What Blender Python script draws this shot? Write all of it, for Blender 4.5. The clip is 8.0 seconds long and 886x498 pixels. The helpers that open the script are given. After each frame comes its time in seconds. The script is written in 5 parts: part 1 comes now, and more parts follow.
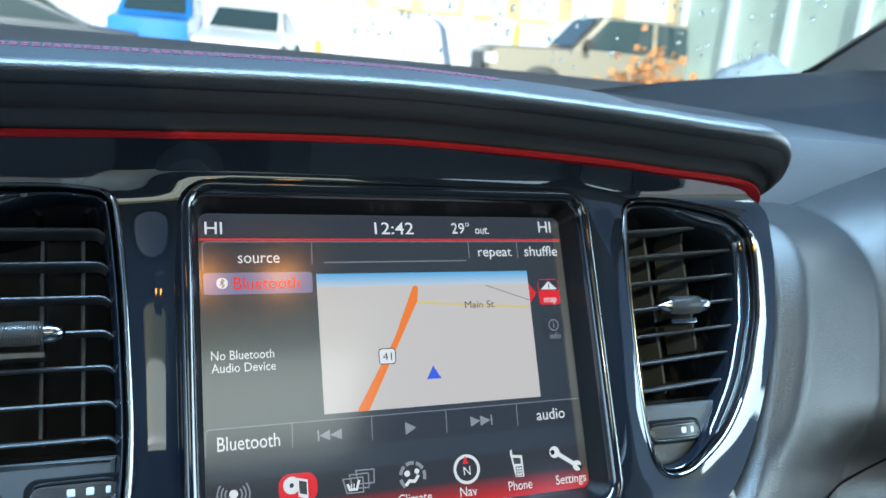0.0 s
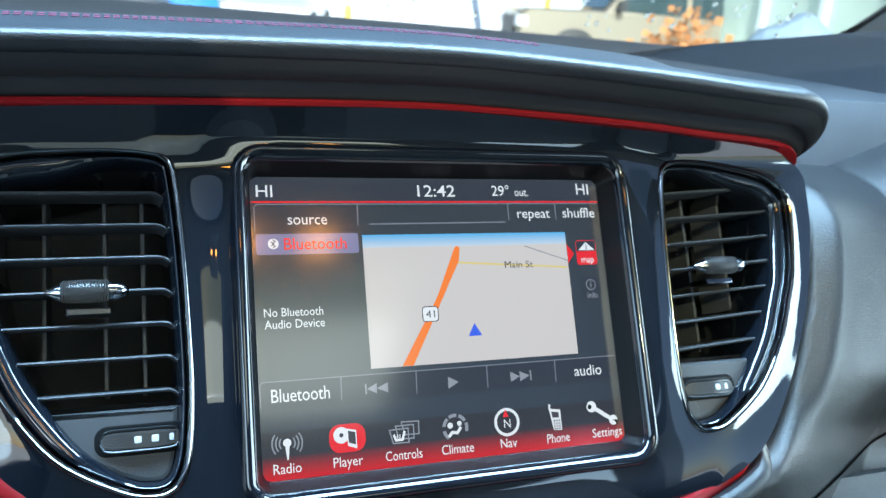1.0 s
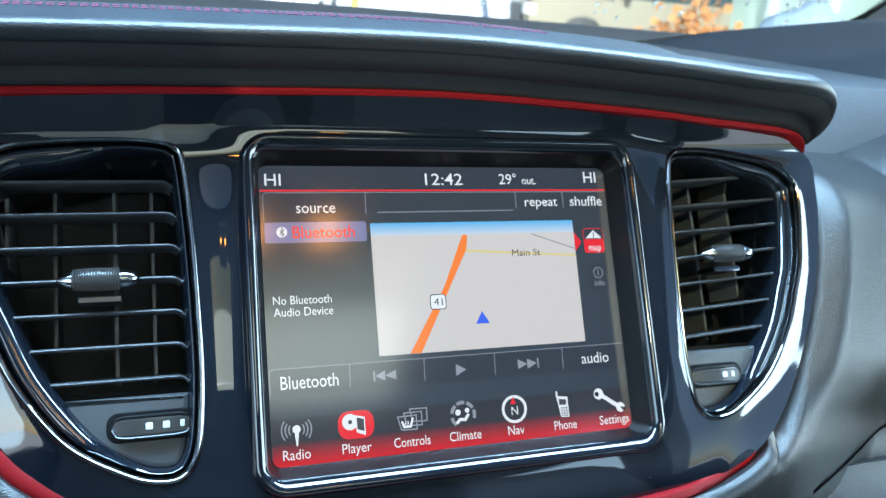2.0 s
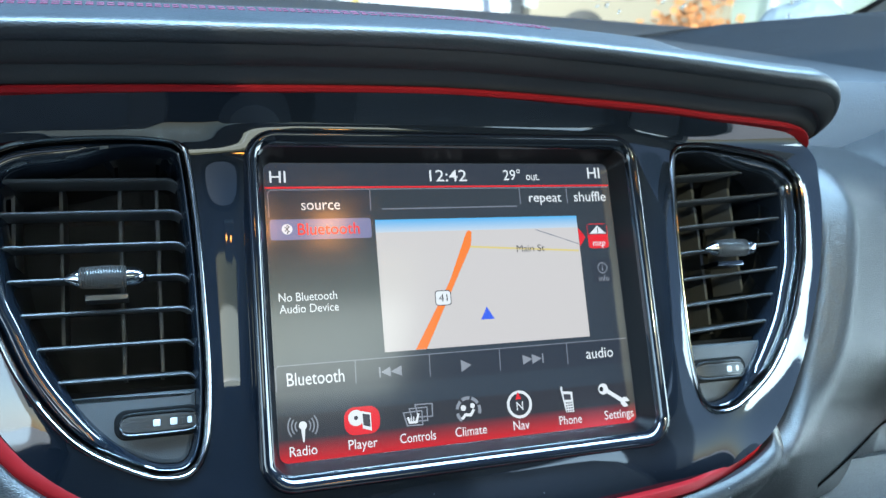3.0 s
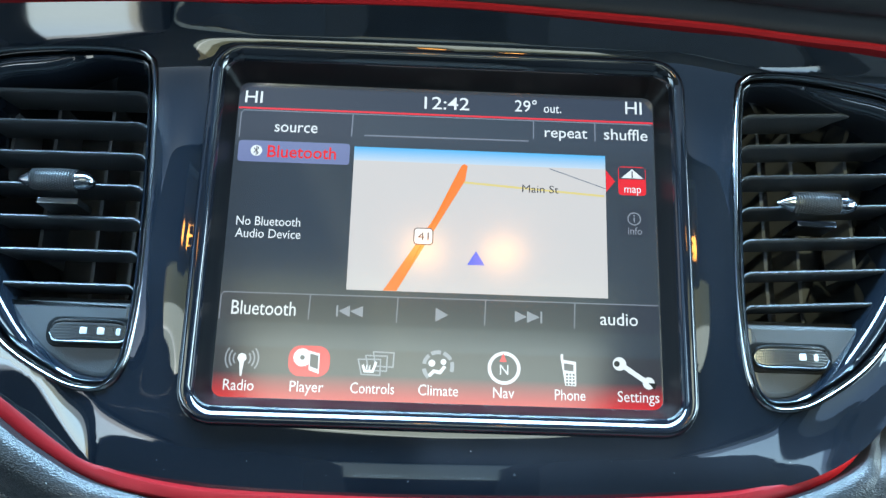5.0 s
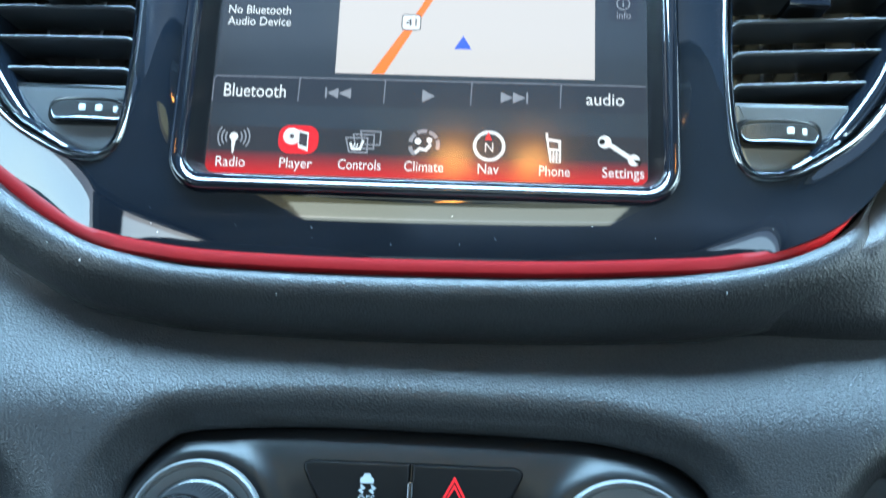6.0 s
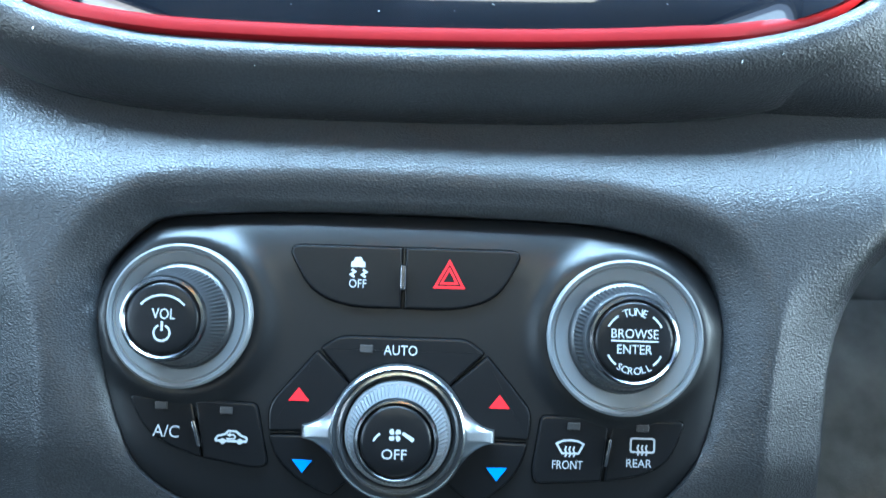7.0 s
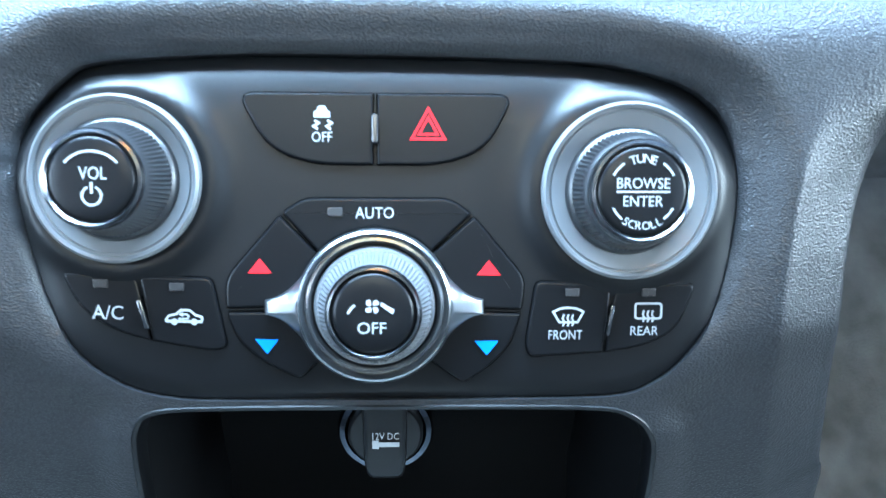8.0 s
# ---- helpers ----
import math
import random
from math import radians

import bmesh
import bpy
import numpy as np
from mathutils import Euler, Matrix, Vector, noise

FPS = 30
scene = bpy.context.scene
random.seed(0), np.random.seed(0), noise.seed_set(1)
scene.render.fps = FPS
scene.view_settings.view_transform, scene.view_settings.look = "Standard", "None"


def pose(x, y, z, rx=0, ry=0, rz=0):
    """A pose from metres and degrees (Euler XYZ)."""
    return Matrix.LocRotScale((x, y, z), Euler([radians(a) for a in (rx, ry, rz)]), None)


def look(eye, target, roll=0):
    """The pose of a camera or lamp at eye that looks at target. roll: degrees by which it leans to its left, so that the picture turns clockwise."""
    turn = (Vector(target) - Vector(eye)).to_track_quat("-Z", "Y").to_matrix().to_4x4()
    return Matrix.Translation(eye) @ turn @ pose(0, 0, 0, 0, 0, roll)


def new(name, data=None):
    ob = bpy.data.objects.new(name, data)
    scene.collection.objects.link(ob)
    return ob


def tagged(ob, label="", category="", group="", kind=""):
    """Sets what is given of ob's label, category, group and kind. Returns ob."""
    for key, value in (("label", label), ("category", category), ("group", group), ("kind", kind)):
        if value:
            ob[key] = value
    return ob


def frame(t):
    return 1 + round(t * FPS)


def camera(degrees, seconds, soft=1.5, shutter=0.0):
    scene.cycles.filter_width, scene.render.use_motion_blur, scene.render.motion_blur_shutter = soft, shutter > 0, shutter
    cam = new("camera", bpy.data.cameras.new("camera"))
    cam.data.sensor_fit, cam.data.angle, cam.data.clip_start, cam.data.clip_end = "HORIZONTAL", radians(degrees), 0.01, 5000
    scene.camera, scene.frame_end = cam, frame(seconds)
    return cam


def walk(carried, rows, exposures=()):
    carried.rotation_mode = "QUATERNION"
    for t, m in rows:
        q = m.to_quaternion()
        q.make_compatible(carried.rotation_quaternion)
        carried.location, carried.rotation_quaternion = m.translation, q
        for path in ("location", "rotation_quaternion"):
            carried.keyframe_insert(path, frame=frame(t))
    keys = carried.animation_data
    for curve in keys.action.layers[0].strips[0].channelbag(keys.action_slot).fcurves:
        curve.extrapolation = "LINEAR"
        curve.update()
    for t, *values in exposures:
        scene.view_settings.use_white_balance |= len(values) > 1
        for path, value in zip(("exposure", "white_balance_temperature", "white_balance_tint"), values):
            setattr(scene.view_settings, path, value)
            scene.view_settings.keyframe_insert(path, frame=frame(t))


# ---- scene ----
from mathutils.geometry import delaunay_2d_cdt

# The dash frame: x to the right, y into the dash, z up along the display's face; millimetres.
# The display leans back by 28 degrees and its centre is 1 m above the ground.
DASH = Matrix.Translation((0, 0, 1.0)) @ Matrix.Rotation(radians(-28), 4, "X")

cam = camera(56.5, 8.0, soft=1.3, shutter=0.25)
cam.data.dof.use_dof, cam.data.dof.focus_distance, cam.data.dof.aperture_fstop = True, 0.31, 18.0
PATH = [
    (0, (-0.123, -0.338, -0.028), (0.652, 1.46, 0.379), -5.2),
    (0.5, (-0.13, -0.344, -0.032), (0.596, 1.485, 0.326), -5.0),
    (1, (-0.132, -0.347, -0.032), (0.573, 1.495, 0.301), -4.9),
    (1.5, (-0.132, -0.348, -0.033), (0.558, 1.503, 0.283), -4.8),
    (3, (-0.134, -0.349, -0.032), (0.548, 1.508, 0.264), -5.1),
    (3.5, (-0.132, -0.348, -0.036), (0.501, 1.531, 0.226), -4.5),
    (4, (-0.107, -0.339, -0.042), (0.437, 1.564, 0.24), -3.3),
    (4.2, (-0.077, -0.332, -0.049), (0.336, 1.599, 0.271), -2.1),
    (5.3, (0.002, -0.306, -0.096), (-0.007, 1.626, 0.42), 2.3),
    (5.5, (0.007, -0.305, -0.108), (-0.023, 1.639, 0.361), 2.4),
    (6, (0.019, -0.301, -0.154), (-0.05, 1.654, 0.261), 2.4),
    (6.5, (0.026, -0.291, -0.169), (-0.045, 1.698, 0.025), 2.0),
    (7, (0.012, -0.279, -0.177), (0.022, 1.72, -0.117), 1.8),
    (7.5, (0.009, -0.268, -0.186), (0.057, 1.731, -0.247), 1.4),
    (8, (0.008, -0.243, -0.193), (0.109, 1.747, -0.365), 0.3),
]
# the phone brightens as it turns from the windshield to the dark console
EXPOSURES = [(0, 2.1, 6000, 4), (1, 2.27, 6000, 4), (3, 2.35, 5950, 4), (4, 2.44, 5950, 5), (5.5, 2.45, 5800, 0), (6.2, 2.82, 5850, 0), (7, 3.48, 5950, 6), (8, 4.0, 6000, 10)]
walk(cam, [(t, DASH @ look(e, g, r)) for t, e, g, r in PATH], EXPOSURES)

# ---- world and light ----
SUN_EL, SUN_AZ = 30.0, 197.0     # degrees; azimuth clockwise from straight ahead of the car
LIT = 0.24     # how bright the display and the backlit marks are against daylight
world = bpy.data.worlds.new("sky")
scene.world = world
world.use_nodes = True
wn = world.node_tree.nodes
sky = wn.new("ShaderNodeTexSky")
sky.sky_type, sky.sun_disc = "NISHITA", False
sky.sun_elevation, sky.sun_rotation = radians(SUN_EL), radians(SUN_AZ)
world.node_tree.links.new(sky.outputs[0], wn["Background"].inputs[0])
wn["Background"].inputs[1].default_value = 0.055
sun = new("sun", bpy.data.lights.new("sun", "SUN"))
sun.data.energy, sun.data.angle, sun.data.color = 2.7, radians(0.6), (1, 0.95, 0.87)
SUN_DIR = Vector((math.sin(radians(SUN_AZ)) * math.cos(radians(SUN_EL)), math.cos(radians(SUN_AZ)) * math.cos(radians(SUN_EL)), math.sin(radians(SUN_EL))))
sun.matrix_world = look(SUN_DIR * 20, (0, 0, 0))

# added area lamps for daylight through the windshield, the windows and an assumed sunroof
def window_light(name, eye, target, wide, high, watts, color=(0.42, 0.73, 1.0)):
    lamp = new(name, bpy.data.lights.new(name, "AREA"))
    lamp.data.shape, lamp.data.size, lamp.data.size_y = "RECTANGLE", wide, high
    lamp.data.energy, lamp.data.color = watts, color
    lamp.matrix_world = look(eye, target)


window_light("window_light_right", (1.05, -0.15, 1.12), (0, -0.15, 1.12), 1.3, 0.50, 7.0, (0.7, 0.88, 0.96))
window_light("window_light_left", (-1.05, -0.75, 1.2), (0, -0.75, 1.2), 0.7, 0.56, 1.7, (0.6, 0.83, 1.0))
window_light("window_light_rear_right", (0.74, -1.29, 1.23), (0, -1.29, 1.23), 0.64, 0.30, 0.4, (0.6, 0.82, 1.0))
window_light("window_light_rear_left", (-0.74, -1.29, 1.23), (0, -1.29, 1.23), 0.64, 0.30, 0.4, (0.6, 0.82, 1.0))
window_light("window_light_back", (0, -1.84, 1.26), (0, -0.5, 1.22), 1.2, 0.24, 0.3, (0.6, 0.82, 1.0))
window_light("window_light_front", (-0.03, -0.02, 1.40), (0, -0.35, 0.6), 0.95, 0.18, 8.8, (0.54, 0.75, 1.0))
window_light("window_light_roof", (0, -0.82, 1.525), (0, -0.6, 0.9), 0.56, 0.36, 0.5, (0.92, 0.95, 0.8))

# ---- materials ----
def mat(name, color, rough=0.5, metal=0.0, coat=0.0, grain=None, vary=0.0, vscale=20.0, emit=None, spec=0.5, rvary=0.0):
    """Principled material. grain: (kind, scale, depth in metres), leather also shades its pits in the colour; vary: how
    far the colour wanders; emit: (colour, strength).
    """
    m = bpy.data.materials.new(name)
    m.use_nodes = True
    nt = m.node_tree
    b = nt.nodes["Principled BSDF"]
    b.inputs["Base Color"].default_value = (*color, 1)
    b.inputs["Roughness"].default_value = rough
    b.inputs["Metallic"].default_value = metal
    b.inputs["Coat Weight"].default_value = coat
    b.inputs["Coat Roughness"].default_value = 0.03
    b.inputs["Specular IOR Level"].default_value = spec
    tc = nt.nodes.new("ShaderNodeTexCoord")
    if vary or rvary:
        n = nt.nodes.new("ShaderNodeTexNoise")
        n.inputs["Scale"].default_value, n.inputs["Detail"].default_value = vscale, 6
        nt.links.new(tc.outputs["Object"], n.inputs["Vector"])
        if vary:
            mix = nt.nodes.new("ShaderNodeMix")
            mix.data_type = "RGBA"
            mix.inputs[6].default_value = (*[c * (1 - vary) for c in color], 1)
            mix.inputs[7].default_value = (*[min(1, c * (1 + vary)) for c in color], 1)
            nt.links.new(n.outputs["Fac"], mix.inputs[0])
            nt.links.new(mix.outputs[2], b.inputs["Base Color"])
        if rvary:
            r = nt.nodes.new("ShaderNodeMapRange")
            r.inputs["To Min"].default_value, r.inputs["To Max"].default_value = max(0, rough - rvary), rough + rvary
            nt.links.new(n.outputs["Fac"], r.inputs["Value"])
            nt.links.new(r.outputs[0], b.inputs["Roughness"])
    if grain:
        kind, scale, depth = grain
        if kind == "leather":
            w = nt.nodes.new("ShaderNodeTexNoise")
            w.inputs["Scale"].default_value, w.inputs["Detail"].default_value = scale * 0.35, 3
            add = nt.nodes.new("ShaderNodeVectorMath")
            add.operation = "MULTIPLY_ADD"
            add.inputs[1].default_value = (0.55 / scale,) * 3
            nt.links.new(tc.outputs["Object"], w.inputs["Vector"])
            nt.links.new(w.outputs["Color"], add.inputs[0])
            nt.links.new(tc.outputs["Object"], add.inputs[2])
            stretch = nt.nodes.new("ShaderNodeVectorMath")
            stretch.operation = "MULTIPLY"
            stretch.inputs[1].default_value = (0.62, 1.0, 1.15)
            g = nt.nodes.new("ShaderNodeTexVoronoi")
            g.feature = "SMOOTH_F1"
            g.inputs["Smoothness"].default_value = 0.35
            g.inputs["Scale"].default_value = scale
            nt.links.new(add.outputs[0], stretch.inputs[0])
            nt.links.new(stretch.outputs[0], g.inputs["Vector"])
            out = g.outputs["Distance"]
        else:
            g = nt.nodes.new("ShaderNodeTexNoise")
            g.inputs["Scale"].default_value, g.inputs["Detail"].default_value = scale, 4
            nt.links.new(tc.outputs["Object"], g.inputs["Vector"])
            out = g.outputs["Fac"]
        bump = nt.nodes.new("ShaderNodeBump")
        bump.inputs["Strength"].default_value, bump.inputs["Distance"].default_value = 1.0, depth
        nt.links.new(out, bump.inputs["Height"])
        nt.links.new(bump.outputs[0], b.inputs["Normal"])
        if kind == "leather":
            # shade in the grain's pits, put into the base colour
            pit_shade = nt.nodes.new("ShaderNodeMapRange")
            pit_shade.inputs["From Min"].default_value, pit_shade.inputs["From Max"].default_value = 0.1, 0.75
            pit_shade.inputs["To Min"].default_value, pit_shade.inputs["To Max"].default_value = 1.2, 0.62
            dark = nt.nodes.new("ShaderNodeVectorMath")
            dark.operation = "SCALE"
            nt.links.new(out, pit_shade.inputs["Value"])
            nt.links.new(mix.outputs[2], dark.inputs[0])
            nt.links.new(pit_shade.outputs[0], dark.inputs["Scale"])
            nt.links.new(dark.outputs[0], b.inputs["Base Color"])
    if emit:
        b.inputs["Emission Color"].default_value = (*emit[0], 1)
        b.inputs["Emission Strength"].default_value = emit[1] * LIT
    return m


LEATHER = mat("black_grained_vinyl", (0.017, 0.0176, 0.0192), 0.36, spec=0.42, grain=("leather", 1700, 0.00017), vary=0.25, vscale=35, rvary=0.06)
LEATHER_TOP = mat("dash_top_leather", (0.011, 0.0125, 0.016), 0.42, spec=0.6, grain=("leather", 1300, 0.00012), vary=0.25, vscale=30, rvary=0.06)
UNDERLIP = mat("matt_black_lip", (0.017, 0.0178, 0.02), 0.5, spec=0.33, grain=("noise", 900, 0.00008), vary=0.2)
GLOSS = mat("piano_black", (0.0042, 0.006, 0.0095), 0.035, spec=0.85, vary=0.3, rvary=0.02, vscale=60)
RED = mat("red_satin_trim", (0.15, 0.004, 0.006), 0.48, spec=0.13, vary=0.12, vscale=40)
RED_THREAD = mat("red_thread", (0.11, 0.03, 0.055), 0.8, spec=0.2)
BEZEL_WALL = mat("matt_bezel_wall", (0.003, 0.003, 0.0035), 0.35, spec=0.2, vary=0.2)
CHROME = mat("chrome", (0.16, 0.165, 0.175), 0.22, metal=1, rvary=0.05, vscale=90)
SATIN_CHROME = mat("satin_chrome", (0.24, 0.25, 0.265), 0.34, metal=1, rvary=0.06, vscale=120)
PLASTIC = mat("satin_black_plastic", (0.003, 0.0032, 0.0037), 0.36, spec=0.3, grain=("noise", 2600, 0.00003), vary=0.2, rvary=0.05)
BUTTON = mat("button_black", (0.0034, 0.0035, 0.004), 0.3, spec=0.2, grain=("noise", 3000, 0.00002), vary=0.2, rvary=0.05)
DUCT = mat("duct_wall_grey", (0.045, 0.049, 0.054), 0.5, spec=0.2, vary=0.3)
VANE = mat("vent_vane_plastic", (0.075, 0.08, 0.088), 0.35, spec=0.5, vary=0.2)
SLAT = mat("vent_slat_plastic", (0.036, 0.039, 0.044), 0.38, spec=0.42, grain=("noise", 2500, 0.00002), vary=0.2)
# for recesses only: their deep shade is put into this near-black
CAVITY = mat("recess_shade_black", (0.0025, 0.0026, 0.003), 0.6, spec=0.12, vary=0.3)
VENT_LOW = mat("vent_plate_grey", (0.034, 0.036, 0.039), 0.42, grain=("noise", 1800, 0.00008), vary=0.15)
KNOB_GREY = mat("fan_knob_grey", (0.07, 0.073, 0.078), 0.4, rvary=0.06, vscale=90)
TAB = mat("dull_metal_tab", (0.12, 0.124, 0.13), 0.36, metal=1, rvary=0.06, vscale=120)
DIAL = mat("dial_grey_satin", (0.1, 0.103, 0.107), 0.42, metal=0.1, rvary=0.06, vscale=90)
KNURL = mat("knurled_grey_rubber", (0.014, 0.0145, 0.016), 0.34, spec=0.6, vary=0.2, vscale=200)
WHITE_INK = mat("white_ink", (0.23, 0.25, 0.265), 0.5, emit=((0.85, 0.95, 1.0), 0.025))
RED_INK = mat("red_ink", (0.5, 0.008, 0.012), 0.5, spec=0.2, emit=((1, 0.03, 0.05), 0.05))
BLUE_INK = mat("blue_ink", (0.006, 0.14, 0.5), 0.5, spec=0.2, emit=((0.02, 0.25, 1), 0.05))
LED_OFF = mat("grey_lamp_lens", (0.022, 0.021, 0.021), 0.3)
SQUARE = mat("pale_square", (0.36, 0.37, 0.38), 0.3)
WHEEL = mat("ribbed_wheel_grey", (0.022, 0.023, 0.025), 0.32, spec=0.6, vary=0.2, vscale=200)
GAP = mat("gap_black", (0.0012, 0.0012, 0.0013), 0.9, spec=0.02)
BEZEL = mat("gloss_bezel_black", (0.003, 0.004, 0.0065), 0.04, spec=0.78, rvary=0.02, vscale=60)
RIM_SMOKE = mat("smoked_gloss_rim", (0.2, 0.205, 0.21), 0.1, metal=1, rvary=0.04, vscale=90)
RING_GREY = mat("dark_satin_ring", (0.3, 0.31, 0.32), 0.24, metal=1, rvary=0.06, vscale=160)
TIP_CHROME = mat("tip_chrome", (0.3, 0.31, 0.33), 0.14, metal=1, rvary=0.04, vscale=90)
DARK_CHROME = mat("dark_chrome", (0.09, 0.1, 0.12), 0.16, metal=1, rvary=0.04, vscale=90)
HEADLINER = mat("headliner_fabric", (0.12, 0.118, 0.11), 0.95, grain=("noise", 900, 0.0004), vary=0.08)
CABIN = mat("dark_cabin_trim", (0.028, 0.028, 0.03), 0.7, vary=0.3)
CARPET = mat("dark_carpet", (0.27, 0.275, 0.265), 0.95, grain=("noise", 500, 0.003), vary=0.9, vscale=22)
PILLAR = mat("grey_pillar_fabric", (0.16, 0.17, 0.18), 0.85, grain=("noise", 900, 0.0003), vary=0.1)
FRIT = mat("black_glass_edge", (0.005, 0.005, 0.005), 0.3)
LAMP = mat("map_lamp_lens", (0.9, 0.6, 0.3), 0.4, emit=((1, 0.36, 0.05), 27.0))


def glow(name, color, strength, gloss=0.13):
    """A lit piece of the display behind its glossy cover."""
    return mat(name, (0.004, 0.004, 0.004), gloss, emit=(color, strength), spec=0.9)


# ---- shape helpers (millimetres in the dash frame) ----
ORIGIN = {}
BENT = set()     # what follows the console as it curves away below the climate panel


def thing(name, origin, label, category, group="", kind="", base=None):
    ob = new(name)
    ob.empty_display_size = 0.02
    base = DASH if base is None else base
    ob.matrix_world = base @ Matrix.Translation(Vector(origin) / 1000)
    ORIGIN[ob] = Vector(origin)
    if base is DASH:
        BENT.add(ob)
    return tagged(ob, label, category, group, kind)


def part(name, bm, material, parent, label="", smooth=True, kind="", crease=38):
    """Links a bmesh (millimetres) as one mesh under a thing or a part."""
    o = ORIGIN[parent]
    me = bpy.data.meshes.new(name)
    if parent in BENT:
        for v in bm.verts:
            v.co.y += 0.0036 * min(max(0.0, -230 - v.co.z), 110) ** 2
    for v in bm.verts:
        v.co = (v.co - o) / 1000
    bm.normal_update()
    for f in bm.faces:
        f.smooth = smooth
    bm.to_mesh(me)
    bm.free()
    me.materials.append(material)
    if smooth:
        me.set_sharp_from_angle(angle=radians(crease))
    ob = new(name, me)
    ob.parent = parent
    ORIGIN[ob] = o
    if parent in BENT:
        BENT.add(ob)
    if parent.parent is not None or parent.type == "MESH":
        ob.matrix_parent_inverse = Matrix()
    return tagged(ob, label, "", "", kind)


def spline(pts, n=6, closed=True):
    """Catmull-Rom through the points, n steps a span."""
    p = [Vector(q) for q in pts]
    out, m = [], len(p)
    for i in range(m if closed else m - 1):
        a, b, c, d = ((p[(i + k) % m] if closed else p[min(max(i + k, 0), m - 1)]) for k in (-1, 0, 1, 2))
        for j in range(n):
            t = j / n
            out.append(0.5 * ((2 * b) + (c - a) * t + (2 * a - 5 * b + 4 * c - d) * t * t + (3 * b - a - 3 * c + d) * t ** 3))
    if not closed:
        out.append(p[-1])
    return out


def rrect(cx, cz, hw, hh, r, n=6):
    out = []
    for sx, sz, a0 in ((1, 1, 0), (-1, 1, 90), (-1, -1, 180), (1, -1, 270)):
        for k in range(n + 1):
            a = radians(a0 + 90 * k / n)
            out.append(Vector((cx + sx * (hw - r) + r * math.cos(a), cz + sz * (hh - r) + r * math.sin(a))))
    return out


def area(loop):
    return 0.5 * sum(a.x * b.y - b.x * a.y for a, b in zip(loop, loop[1:] + loop[:1]))


def offset(loop, d):
    """The loop moved outwards by d (inwards: minus)."""
    s = 1 if area(loop) > 0 else -1
    out, m = [], len(loop)
    for i in range(m):
        a, b, c = loop[i - 1], loop[i], loop[(i + 1) % m]
        u, v = (b - a).normalized() if (b - a).length > 1e-6 else Vector((1, 0)), (c - b).normalized() if (c - b).length > 1e-6 else Vector((1, 0))
        n = Vector((u.y + v.y, -u.x - v.x))
        n = n.normalized() if n.length > 1e-6 else Vector((u.y, -u.x))
        out.append(b + n * (s * d / max(0.5, n.dot(Vector((u.y, -u.x))))))
    return out


def dist_to(pts, loop, closed=True):
    """Distances of an array of points to a polyline."""
    p = np.asarray(pts, float)
    q = np.array([tuple(v) for v in loop], float)
    a, b = (q, np.roll(q, -1, 0)) if closed else (q[:-1], q[1:])
    best = np.full(len(p), 1e9)
    for u, v in zip(a, b):
        w = v - u
        t = np.clip(((p - u) @ w) / max(w @ w, 1e-9), 0, 1)
        best = np.minimum(best, np.linalg.norm(p - u - t[:, None] * w, axis=1))
    return best


def inside(pts, loop):
    p = np.asarray(pts, float)
    q = np.array([tuple(v) for v in loop], float)
    hit = np.zeros(len(p), bool)
    for (x0, z0), (x1, z1) in zip(q, np.roll(q, -1, 0)):
        if z0 != z1:
            cross = ((z0 > p[:, 1]) != (z1 > p[:, 1])) & (p[:, 0] < (x1 - x0) * (p[:, 1] - z0) / (z1 - z0) + x0)
            hit ^= cross
    return hit


def sheet(outer, holes, step, depth, skirts=(), lines=()):
    """A smooth panel over the outline with holes; depth(points) gives y. skirts: (loop, how deep) folds its edge inwards; lines: creases."""
    loops = [outer, *holes]
    allp = np.concatenate([np.array([tuple(v) for v in l]) for l in loops])
    (x0, z0), (x1, z1) = allp.min(0), allp.max(0)
    gx, gz = np.meshgrid(np.arange(x0, x1, step), np.arange(z0, z1, step * 0.87))
    gx[1::2] += step / 2
    g = np.stack([gx.ravel(), gz.ravel()], 1)
    keep = inside(g, outer)
    for l in holes:
        keep &= ~inside(g, l)
    g = g[keep]
    far = np.ones(len(g), bool)
    for l in loops:
        far &= dist_to(g, l) > step * 0.45
    for l in lines:
        far &= dist_to(g, l, False) > step * 0.4
    g = g[far]
    marks = [np.array([tuple(v) for v in l]) for l in lines]
    verts = [Vector(p) for p in np.concatenate([allp, *marks, g])]
    edges, k = [], 0
    for l in loops:
        edges += [(k + i, k + (i + 1) % len(l)) for i in range(len(l))]
        k += len(l)
    for l in lines:
        edges += [(k + i, k + i + 1) for i in range(len(l) - 1)]
        k += len(l)
    v2, _, faces, *_ = delaunay_2d_cdt(verts, edges, [], 0, 1e-5)
    arr = np.array([tuple(v) for v in v2])
    y = depth(arr)
    cent = np.array([arr[list(f)].mean(0) for f in faces])
    ok = inside(cent, outer)
    for l in holes:
        ok &= ~inside(cent, l)
    bm = bmesh.new()
    vs = [bm.verts.new((a[0], yy, a[1])) for a, yy in zip(arr, y)]
    for f, o in zip(faces, ok):
        if o:
            bm.faces.new([vs[i] for i in f])
    for loop, deep in skirts:
        q = np.array([tuple(v) for v in loop])
        yy = depth(q)
        a = [bm.verts.new((p[0], h, p[1])) for p, h in zip(q, yy)]
        b = [bm.verts.new((p[0], h + deep, p[1])) for p, h in zip(q, yy)]
        for i in range(len(q)):
            j = (i + 1) % len(q)
            bm.faces.new((a[i], a[j], b[j], b[i]))
    bmesh.ops.delete(bm, geom=[v for v in bm.verts if not v.link_faces], context="VERTS")
    return bm


